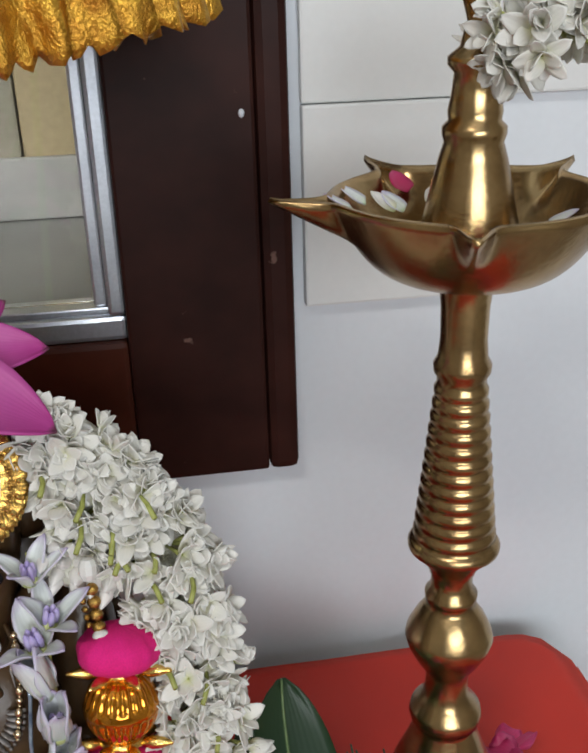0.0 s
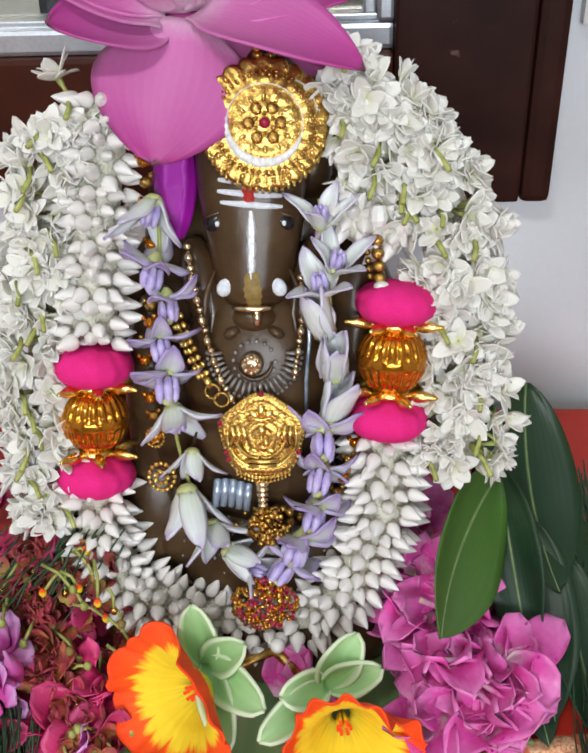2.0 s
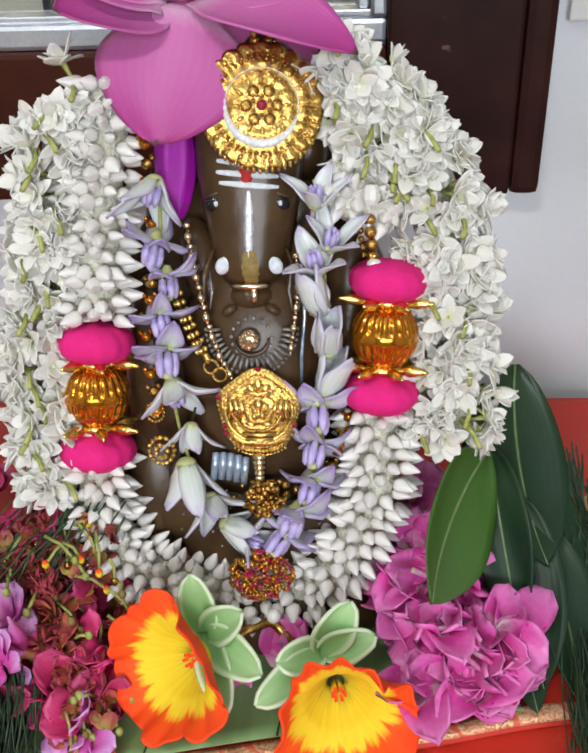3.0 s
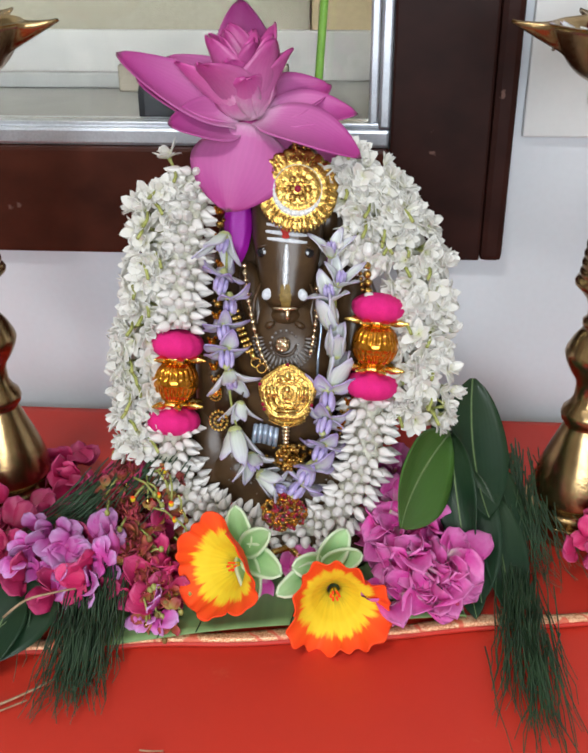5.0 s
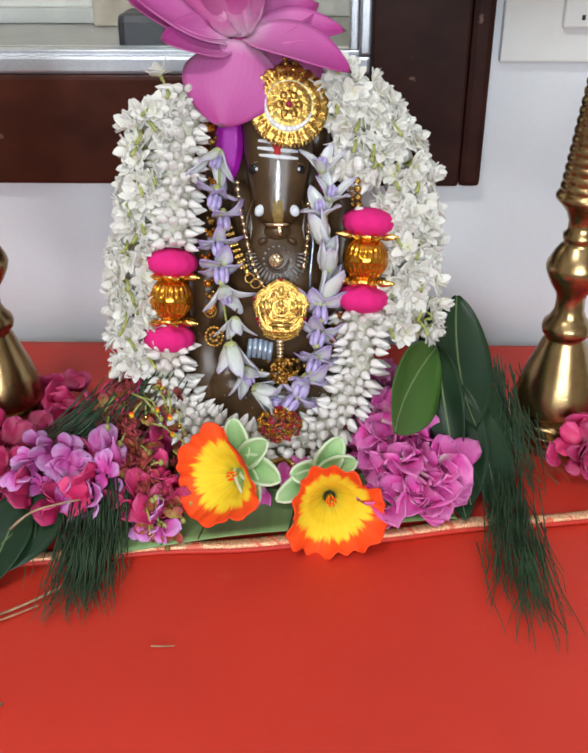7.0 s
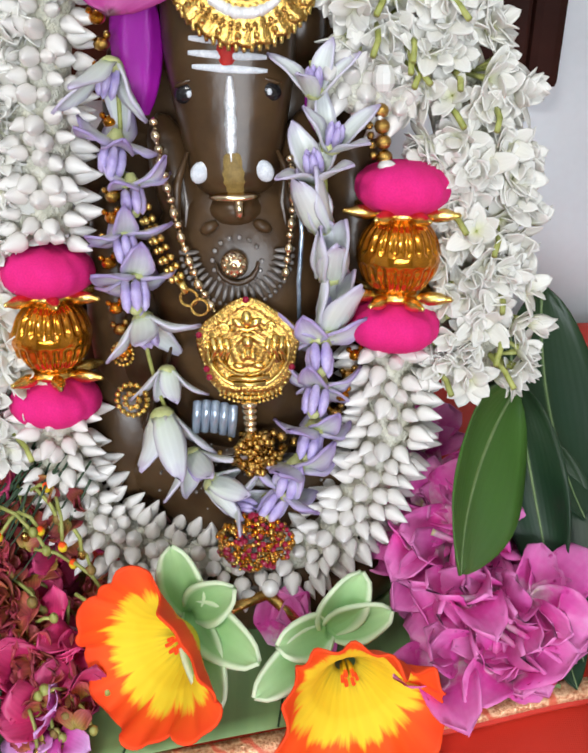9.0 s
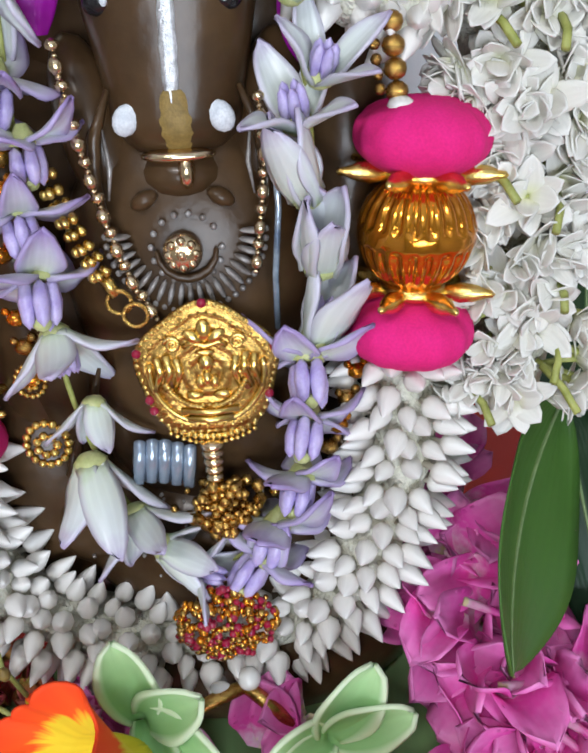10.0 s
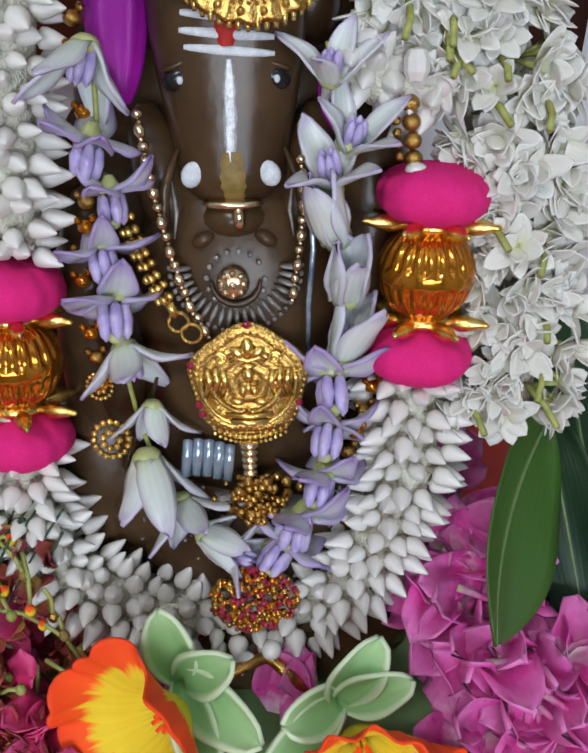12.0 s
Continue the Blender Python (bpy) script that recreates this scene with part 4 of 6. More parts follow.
def crown_garland():
    g = thing("crown_flower_garland", "string of white and lilac crown flowers on the statue", "garland")

    def place(mesh, x, s, d, ax, az, ad, size=1.0):
        ax, ad = ax + rng.uniform(-0.30, 0.30), ad + rng.uniform(-0.20, 0.40)
        size *= rng.uniform(0.92, 1.12)
        m = upright(at_front(x + rng.uniform(-2, 2), s, d), along_front(ax, az, ad)) @ Matrix.Rotation(rng.uniform(0, 6.28), 4, "Z") @ Matrix.Scale(size, 4)
        put("crown_flower", mesh, None, g, m)
    place(CROWN_BELL[2], -34.5, 213, -4, 0.05, -1, 0.35, 1.15)
    for i, (x, s, dx) in enumerate(((-34.5, 190.5, 0.0), (-31.5, 177.5, 0.08), (-35, 162.5, -0.05), (-35.5, 148, 0.05))):
        place(CROWN_OPEN[i % 4], x, s, -3, dx, -1, 0.25, 1.05)
    for i, (x, s, ax, az, ad, size) in enumerate(((-31, 135, 0.05, -1, 0.35, 1.12), (-27.5, 117, 0.15, -1, 0.40, 0.85), (-28, 101, 0.0, -1, 0.35, 1.22), (-22, 86, 0.40, -1, 0.40, 1.12), (-14, 75, 0.9, -0.45, 0.30, 1.0), (-5, 67, 1, -0.05, 0.25, 0.85))):
        place(CROWN_BELL[i % 5], x, s, -3, ax, az, ad, size)
    for i, (x, s, ax) in enumerate(((23.5, 203, -0.05), (28, 187, 0.1), (26.5, 178, 0.0))):
        place(CROWN_BELL[(i + 1) % 5], x, s, -4, ax, 1, 0.25, 0.92)
    for i, (x, s, ax) in enumerate(((28, 162.5, -0.05), (27.7, 147, 0.03), (27, 129.5, 0.05))):
        place(CROWN_SHUT[i % 5], x, s, -2, ax, 1, 0.15, 1.12)
    for i, (x, s, ax) in enumerate(((26, 125, -0.02), (25.5, 110, -0.1), (21.5, 94, -0.2), (17.5, 80, -0.3), (10, 70, -0.7))):
        place(CROWN_OPEN[(i + 1) % 4], x, s, -2, ax, -1, 0.40, 1.12)
    strand_core(g, [(-34, 214), (-35, 150), (-28, 100), (-8, 66), (15, 76), (25, 118), (28, 170), (24, 214)], 0.7, -8.0, STEM)


crown_garland()


def ornament(x, s, depth, tilt, size, label):
    """Gold ribbed ball between two felt discs, with gold leaf-shaped caps."""
    o = thing("garland_ornament", label, "ornament", "pair of garland ornaments")
    up = Vector((math.sin(tilt), math.cos(tilt), 0))

    def spot(h, d=depth):
        return at_front(x + up.x * h, s + up.y * h, d)
    axis = along_front(up.x, up.y, 0)

    def rib(u, v):
        a = math.tau * u
        k = math.pi * (0.06 + 0.88 * v)
        band = abs(v - 0.5) < 0.055
        r = 13.3 * math.sin(k) ** 0.85 * (1.0 + (0.045 if band else 0.11 * abs(math.cos(11 * a)) ** 0.6 - 0.08))
        return (r * MM * size * math.cos(a), r * MM * size * math.sin(a), -13.2 * MM * size * math.cos(k))
    put("ball", Form().sheet(rib, 132, 40, 0, 0, True), AMBER, o, upright(spot(0), axis), "ribbed amber gold ball")
    for sgn, h, w in ((1, 21.6, 15.4), (-1, -24.2, 15.6)):
        def felt(u, v, w=w, sgn=sgn):
            a, k = math.tau * u, math.pi * v
            r = w * math.sin(k) ** 0.90 * (1 + 0.018 * math.sin(a * 5 + w) + 0.015 * math.sin(a * 13))
            fz = 0.25 * noise.noise(Vector((math.cos(a) * 7, math.sin(a) * 7, v * 9)))
            return ((r + fz) * MM * size * math.cos(a), (r + fz) * MM * size * math.sin(a), (-8.6 * math.copysign(abs(math.cos(k)) ** 0.9, math.cos(k)) + fz) * MM * size)
        put("felt_disc", Form().sheet(felt, 60, 20, 0, 0, True), PINK_FELT, o, upright(spot(h * size), axis), "hot pink felt disc")
        for i in range(7):
            a = math.tau * i / 7 + 0.35
            f = Form()
            f.turned([(0.4 * MM, -6 * MM), (1.6 * MM, -4 * MM), (2.5 * MM, 0), (2.0 * MM, 3.5 * MM), (1.0 * MM, 6.0 * MM), (0.9 * MM, 7.2 * MM), (0.1 * MM, 7.8 * MM)], 10, 0, Matrix.Rotation(math.pi / 2, 4, "Y"))
            m = upright(spot(sgn * 13.8 * size), axis) @ Matrix.Rotation(a, 4, "Z") @ Matrix.Translation((11.5 * MM * size, 0, 0)) @ Matrix.Rotation(-0.05, 4, "Y")
            put("cap_leaf", f, GOLD, o, m)
        put("collar", Form().turned([(0, -1.6 * MM), (7.5 * MM, -1.6 * MM), (8.5 * MM, 0), (7.5 * MM, 1.6 * MM), (0, 1.6 * MM)], 20), GOLD, o, upright(spot(sgn * 13.6 * size), axis))
    return o


ornament(-65.5, 127.5, -13.0, 0.06, 1.0, "pink felt and amber gold ornament in the bud garland")
right_orn = ornament(50.8, 152.6, -7.5, 0.06, 0.98, "pink felt and amber gold ornament under gold beads")
for k in range(4):
    put("bead", Form().ball(at_front(46 - 0.4 * k, 183.5 + 4.6 * k, -5), (2.5 * MM, 2.5 * MM, 2.3 * MM), 12), DARK_GOLD, right_orn, label="small gold bead")
    put("bead", Form().ball(at_front(42.6 - 0.4 * k, 184 + 3.0 * k, -6), 1.3 * MM, 8), DARK_GOLD, right_orn)
put("bead", Form().turned([(0, -4), (2.2, -3.6), (3.2, -1.5), (3.2, 1.5), (2.2, 3.6), (0, 4)], 9, 0, None, False), PEARL, right_orn, upright(at_front(45.0, 207, 2.0), UP_F) @ Matrix.Scale(MM, 4), "ribbed white bead")
put("bead", Form().ball(at_front(46.5, 181.0, -3), (3.0 * MM, 2.6 * MM, 2.0 * MM), 12), PEARL, right_orn, label="white bead")


# ---- jewellery ----
def front_matrix(x, s, d, scale=1.0):
    """A pose on the statue's front: x to the right, y up along it, z out of it, in millimetres."""
    r = Matrix((Vector((1, 0, 0)), UP_F, OUT_F)).transposed().to_4x4()
    return Matrix.Translation(at_front(x, s, d)) @ r @ Matrix.Scale(MM * scale, 4)


def ring_of(parent, name, m, radius, n, size, mat, z=1.0, squash=1.0, start=0.0, end=1.0, label=""):
    f = Form()
    for i in range(n):
        a = math.tau * (start + (end - start) * i / n)
        f.ball((radius * math.cos(a), radius * math.sin(a), z), (size, size, size * squash), 8)
    return tagged(put(name, f, mat, parent, m, label), kind="stuff")


def brooch():
    b = thing("gold_brooch", "round gold brooch with white stones and a ruby", "brooch")
    m = front_matrix(5.5, 238.5, -4.0)
    m = m @ Matrix.Rotation(0.10, 4, "Y") @ Matrix.Rotation(-0.12, 4, "X")

    def disc(u, v):
        a = math.tau * u
        sc = 1 + 0.07 * abs(math.sin(a * 11)) * max(0, v - 0.7) / 0.3
        r = 21.0 * v * sc
        z = 2.4 * (1 - v ** 3) + 0.16 * math.cos(v * 26) + 0.55 * math.sin(a * 22) * max(0, v - 0.55) / 0.45 + 0.3 * noise.noise(Vector((v * 9 * math.cos(a), v * 9 * math.sin(a), 1)))
        return (r * math.cos(a), r * math.sin(a), z)
    # The darker plate gives the brooch its crevice shade by colour.
    put("plate", Form().sheet(disc, 104, 24, 0, 1.2, True), DARK_GOLD, b, m)
    ring_of(b, "bead_ring", m, 19.4, 22, 1.25, GOLD, 1.6, 0.9)
    ring_of(b, "bead_ring", m, 17.6, 58, 0.6, DARK_GOLD, 2.2)
    ring_of(b, "bead_ring", m, 16.4, 44, 0.85, DARK_GOLD, 2.6)
    ring_of(b, "bead_ring", m, 11.2, 34, 0.6, GOLD, 3.0)

    def crescent(u, v):
        a = math.tau * u
        w = 0.25 + 1.60 * max(0.0, -math.sin(a + 0.25)) ** 0.8 + 0.12 * math.sin(a * 34)
        r = 13.2 + w * math.cos(math.tau * v)
        return (r * math.cos(a), r * math.sin(a), 2.6 + (1.2 + 0.35 * math.sin(a * 34)) * math.sin(math.tau * v))
    put("stone_ring", Form().sheet(crescent, 136, 10, 0, 0, True), STONES, b, m, "ring of white stones")
    f = Form()
    for i in range(12):
        a = math.tau * i / 12
        f.ball((0, 0, 0), (1.9, 0.95, 1.0), 10, 0, Matrix.Translation((9.0 * math.cos(a), 9.0 * math.sin(a), 3.0)) @ Matrix.Rotation(a, 4, "Z"))
    put("petal_ring", f, GOLD, b, m, "ring of small gold lobes")
    f = Form()
    for i in range(6):
        a = math.tau * i / 6
        f.ball((5.6 * math.cos(a), 5.6 * math.sin(a), 3.4), (2.3, 2.3, 1.3), 10)
        f.ball((3.4 * math.cos(a + 0.5), 3.4 * math.sin(a + 0.5), 3.8), (0.9, 0.9, 0.9), 6)
    tagged(put("rosette", f, DARK_GOLD, b, m, "gold rosette"), kind="stuff")
    put("gem", Form().ball((0, 0, 4.2), (2.0, 2.0, 1.5), 14), RUBY, b, m, "dark ruby")
    f = Form()
    for i in range(26):
        a = math.pi * (1.08 + 0.84 * i / 25)
        f.ball((21.6 * math.cos(a), 21.6 * math.sin(a), 0.5), (0.95, 2.6, 0.8), 6, 0, Matrix.Translation((0, 0, 0)))
    put("fringe", f, GOLD, b, m, "gold drop fringe")
    g = random.Random(3)
    f = Form()
    for i in range(26):
        f.ball((g.uniform(-6, 6) + 1, 22 + g.uniform(0, 14), -3 + g.uniform(-2, 3)), g.uniform(1.0, 2.2), 7)
    tagged(put("bead_fill", f, DARK_GOLD, b, m, "cluster of gold beads above"), kind="stuff")
    return b


brooch()


def pendant():
    p = thing("gold_pendant", "embossed gold pendant with rubies and bead fringe", "pendant")
    m = front_matrix(1.5, 124.0, -3.0)

    def edge(a):
        return 16.0 * (1 + 0.05 * math.cos(5 * (a - math.pi / 2))) * (1.0 + 0.06 * max(0, -math.sin(a)))

    def plate(u, v):
        a = math.tau * u
        r = edge(a) * v
        x, y = r * math.cos(a), r * math.sin(a)
        z = 1.3 * math.sqrt(max(0, 1 - v * v)) + 0.35 * math.sin(v * 16) ** 2
        return (x, y, z)
    # Dark plate under bright relief puts crevice shade into the colour.
    put("plate", Form().sheet(plate, 90, 40, 0, 1.0, True), DARK_GOLD, p, m)
    f = Form()
    for i in range(54):
        a = math.tau * i / 54
        r = edge(a) - 0.4
        f.ball((r * math.cos(a), r * math.sin(a), 0.8), 0.95, 7)
    tagged(put("bead_rim", f, GOLD, p, m, "gold bead rim"), kind="stuff")
    f, h = Form(), Form()
    # trefoil and spirals on top, a curled trunk and corded arms at the sides, a small seated form in the middle
    for x, y, tilt, k in ((0, 10.2, 0.0, 1.15), (-2.6, 8.8, 0.9, 1.0), (2.6, 8.8, -0.9, 1.0)):
        f.ball((0, 0, 0), (1.6 * k, 2.6 * k, 1.2), 12, 0, Matrix.Translation((x, y, 2.4)) @ Matrix.Rotation(tilt, 4, "Z"))
    f.tube([(-5.0, 6.4, 2.2), (-3.0, 7.6, 2.6), (0, 6.6, 2.8), (3.0, 7.6, 2.6), (5.0, 6.4, 2.2)], 0.7, 8)
    for sx in (-1, 1):
        pts = [(sx * (7.4 + 1.9 * (1 - i / 22) * math.cos(0.65 * i)), 7.2 + 1.9 * (1 - i / 22) * math.sin(0.65 * i), 2.3) for i in range(19)]
        f.tube(pts, 0.55, 7)
        for k, (x0, x1, x2) in enumerate(((9.2, 8.4, 10.2), (11.4, 10.6, 12.2), (7.0, 6.2, 7.6))):
            f.tube([(sx * x0, 4.6 - 0.4 * k, 2.3), (sx * x1, 0.5, 2.8), (sx * x2, -4.2, 2.4)], lambda t: 1.05 - 0.3 * t, 8)
        for k in range(13):
            a = -0.45 - 1.0 * k / 12
            f.ball((sx * 9.6 * math.cos(a) - (1.0 if sx < 0 else 0.0), 11.0 * math.sin(a) + 2.4, 2.9), (0.95, 0.55, 0.8), 7, 0, Matrix.Identity(4))
        f.tube([(sx * 13.2 * math.cos(a), 13.4 * math.sin(a), 2.0) for a in (0.2 - 1.5 * k / 11 for k in range(12))], 0.8, 8)
        f.ball((sx * 1.6, -2.4, 2.8), (1.2, 2.0, 1.1), 10)
        f.ball((sx * 3.2, -5.6, 2.7), (2.2, 1.2, 1.0), 10)
        # Flat copper ellipsoids stand in for shaded hollows beside the arms.
        h.ball((sx * 8.8, -3.4, 1.75), (1.5, 4.6, 0.7), 12, 0, Matrix.Rotation(sx * 0.12, 4, "Z"))
    f.ball((0, 2.6, 2.9), (1.9, 2.3, 1.5), 12).ball((0, -1.4, 3.0), (1.1, 2.2, 1.2), 10).ball((0, 5.2, 2.9), (2.4, 0.8, 1.0), 10)
    for i in range(7):
        f.ball((-4.8 + 1.6 * i, -8.2, 2.7), (0.7, 0.6, 0.7), 7)
    for k in range(2):
        w = 6.8 - 1.4 * k
        f.tube([(-w, -9.8 - 2.0 * k, 2.3), (0, -10.4 - 2.0 * k, 2.6), (w, -9.8 - 2.0 * k, 2.3)], 0.95, 8)
    for i in range(46):
        a = math.tau * i / 46
        r = edge(a) - 2.2
        f.ball((r * math.cos(a), r * math.sin(a), 1.9), 0.5, 6)
    put("recess", h, COPPER, p, m, "dark copper inset painting the shade between the arms")
    put("relief", f, GOLD, p, m, "raised scrolls")
    for a in (math.pi / 2, math.pi / 2 + 1.257, math.pi / 2 - 1.257, math.pi / 2 + 2.2, math.pi + 0.45, -0.45):
        r = edge(a) - 0.2
        put("gem", Form().ball((r * math.cos(a), r * math.sin(a), 1.6), (1.25, 1.25, 1.1), 8), RUBY, p, m, "small ruby")
    f = Form()
    for i in range(15):
        x = -10 + 20 * i / 14
        y = -math.sqrt(max(0, 17.4 ** 2 - x * x))
        f.ball((x, y - 0.4, 0.4), (1.0, 1.2, 1.0), 7).ball((x, y - 2.2, 0.4), 0.75, 6)
    put("fringe", f, GOLD, p, m, "fringe of small gold drops")
    f = Form()
    for k in range(5):
        f.turned([(0, -1.1), (2.6 - 0.2 * k, -1.0), (3.0 - 0.2 * k, 0), (2.6 - 0.2 * k, 1.0), (0, 1.1)], 12, 0, Matrix.Translation((-0.5, -20.0 - 2.3 * k, 0.5)) @ Matrix.Rotation(math.pi / 2, 4, "X"))
    put("drop", f, PALE_GOLD, p, m, "ribbed pale gold drop")
    g = random.Random(5)
    f = Form()
    for i in range(170):
        f.ball((0.5 + g.gauss(0, 3.8), -37 + g.uniform(-9, 6), g.uniform(-2, 3)), g.uniform(0.9, 2.0), 6)
    tagged(put("bead_fill", f, DARK_GOLD, p, m, "small gold bead cluster"), kind="stuff")
    return p


pendant()


def chain(label, points, size, mat, d=-6.0, step=4.0, double=False):
    c = thing("gold_chain", label, "chain")
    for i, (p, t) in enumerate(polyline([(x, s, 0) for x, s in points], step)):
        f = Form()
        if double:
            for k in range(5):
                a = math.tau * k / 5
                f.ball((size * 0.9 * math.cos(a), size * 0.9 * math.sin(a), 0), size * 0.62, 6)
        else:
            f.ball((0, 0, 0), (size, size, size * (1.25 if i % 2 else 0.85)), 10)
            f.ball((0, 0, size * 1.35), (size * 0.5, size * 0.5, size * 0.4), 6)
        m = upright(at_front(p.x, p.y, d + (1.2 if i % 2 else 0)), along_front(t.x, t.y, 0)) @ Matrix.Scale(MM, 4)
        put("bead", f, mat, c, m)
    return c


chain("pale gold bead chain on the statue's chest", [(-24, 196), (-22, 180), (-18, 160), (-14, 146), (-9, 136)], 1.6, PALE_GOLD)
chain("pale gold bead chain beside the lilac flowers", [(17, 184), (17.5, 172), (16, 158), (14, 145)], 1.5, PALE_GOLD)
link_chain = chain("bright gold granulated chain with a ring", [(-29, 170), (-25, 158), (-20, 147)], 2.0, GOLD, -5.0, 3.4, True)
for i, (x, s) in enumerate(((-17, 141), (-13.5, 138))):
    def loop(u, v):
        a, b = math.tau * u, math.tau * v
        r = 2.7 + 0.55 * math.cos(b)
        return (r * math.cos(a), r * math.sin(a), 0.55 * math.sin(b))
    put("ring", Form().sheet(loop, 20, 8, 0, 0, True), DARK_GOLD, link_chain, front_matrix(x, s, -4 + i))
put("bar", Form().tube([at_front(-20, 147, -5), at_front(-17.5, 142.5, -4.5)], 1.5 * MM, 8), GOLD, link_chain)

stud = thing("flower_stud", "round pale gold embossed stud on the statue's chest", "stud")
fm = front_matrix(-1.8, 151.4, -5.0)
f = Form().ball((0, 0, 0), (4.6, 4.6, 2.6), 18)
for i in range(8):
    a = math.tau * i / 8
    f.ball((3.0 * math.cos(a), 3.0 * math.sin(a), 1.7), (1.15, 1.15, 0.9), 8)
f.ball((0, 0, 2.5), (1.2, 1.2, 0.8), 8)
put("boss", f, PALE_GOLD, stud, fm)

cry = thing("crystal_bead", "ribbed pale blue crystal bead beside the pendant drop", "bead")
f = Form()
for k in range(5):
    f.turned([(0, -4.6), (1.2, -4.4), (1.35, 0), (1.2, 4.4), (0, 4.6)], 8, 0, Matrix.Translation((-5.4 + 2.4 * k, 0.5 * math.sin(k), 0)) @ Matrix.Rotation(math.pi / 2, 4, "X"))
put("tube", f, CRYSTAL, cry, front_matrix(-10.5, 98, -5.0, 1.28) @ Matrix.Rotation(-0.12, 4, "Z"))

strip = thing("thread_strip", "thin pale blue thread hanging beside the bead chain", "thread")
put("strand", Form().tube([at_front(19.5, 176, -6), at_front(20.0, 160, -5.5), at_front(18.6, 145, -5), at_front(18.4, 132, -5)], 0.75 * MM, 8), CRYSTAL, strip)

clus = thing("bead_cluster", "cluster of gold and dark red beads at the garland's foot", "bead cluster")
g5 = random.Random(11)
for mat, n, lab in ((DARK_GOLD, 110, "small gold beads"), (RUBY, 90, "dark red beads"), (AMBER, 120, "amber beads")):
    f = Form()
    for i in range(n):
        a, r = g5.uniform(0, math.tau), 13.5 * math.sqrt(g5.random())
        f.ball((r * math.cos(a), 0.85 * r * math.sin(a), 4.5 * (1 - (r / 14) ** 2) + g5.uniform(-1, 1)), g5.uniform(0.7, 1.4), 6)
    tagged(put("bead_fill", f, mat, clus, front_matrix(0.5, 53.5, 2.0), lab), kind="stuff")
put("pearl", Form().ball((0, 0, 0), 3.2, 14), PEARL, clus, front_matrix(5.5, 35.5, 4.0), "white pearl bead")
put("pearl", Form().ball((0, 0, 0), (3.0, 1.8, 1.8), 12), PEARL, clus, front_matrix(-2.5, 33, 4.0))
for a, b in (((4, 33), (-17, 25)), ((4.5, 33), (16, 22))):
    pts = [at_front(a[0], a[1], 4), at_front((a[0] + b[0]) / 2, (a[1] + b[1]) / 2 + 0.6, 6), at_front(b[0], b[1], 8)]
    put("bar", Form().tube(pts, 2.0 * MM, 10), DARK_GOLD, clus, None, "gold bar")

amber = thing("bead_string", "string of small amber gold beads beneath the garland", "bead string")
for pts in ([(-39, 226), (-38, 205), (-39, 176), (-43, 152), (-42, 136), (-40, 118)], [(37, 118), (33, 106), (29, 94)]):
    for i, (p, t) in enumerate(polyline([(x, s, 0) for x, s in pts], 7.5)):
        f = Form().ball((0, 0, 0), (2.6, 2.2, 2.4), 10).ball((2.0, 2.6, 0.5), 1.3, 7).ball((-2.2, 2.0, 0.8), 1.1, 7)
        put("bead", f, (AMBER, DARK_GOLD)[i % 2], amber, front_matrix(p.x, p.y, -10.5 + rng.uniform(-1, 2)))
small = thing("gold_charm", "small openwork gold charm between the garlands", "charm")
f = Form()
for i in range(16):
    a = math.tau * i / 16
    f.ball((5.0 * math.cos(a), 5.6 * math.sin(a), 0), 1.15, 7)
for i in range(7):
    a = math.tau * i / 7
    f.ball((2.4 * math.cos(a), 2.6 * math.sin(a), 0.7), 1.2, 7)
charm = f.mesh("rosette", [GOLD])
tagged(put("rosette", charm, None, small, front_matrix(-38.5, 106, -4.0)), kind="stuff")
tagged(put("rosette", charm, None, small, front_matrix(-41, 121, -8.0, 0.7)), kind="stuff")

purple = thing("purple_ribbon", "shiny purple fabric fold behind the flowers", "ribbon")


def fold(u, v):
    a = math.tau * u
    k = math.sin(math.pi * (0.04 + 0.92 * v))
    r = 7.0 * k ** 0.6 * (1 + 0.06 * math.sin(a * 6 + v * 4))
    return (r * math.cos(a), (v - 0.5) * 40, 0.7 * r * math.sin(a))


put("fold", Form().sheet(fold, 30, 18, 0, 0, True), PURPLE, purple, front_matrix(-29.5, 219, -20, 1.1))
put("fold", Form().sheet(fold, 30, 18, 0, 0, True), PURPLE, purple, front_matrix(26, 195, -15, 0.4) @ Matrix.Rotation(0.4, 4, "Z"))


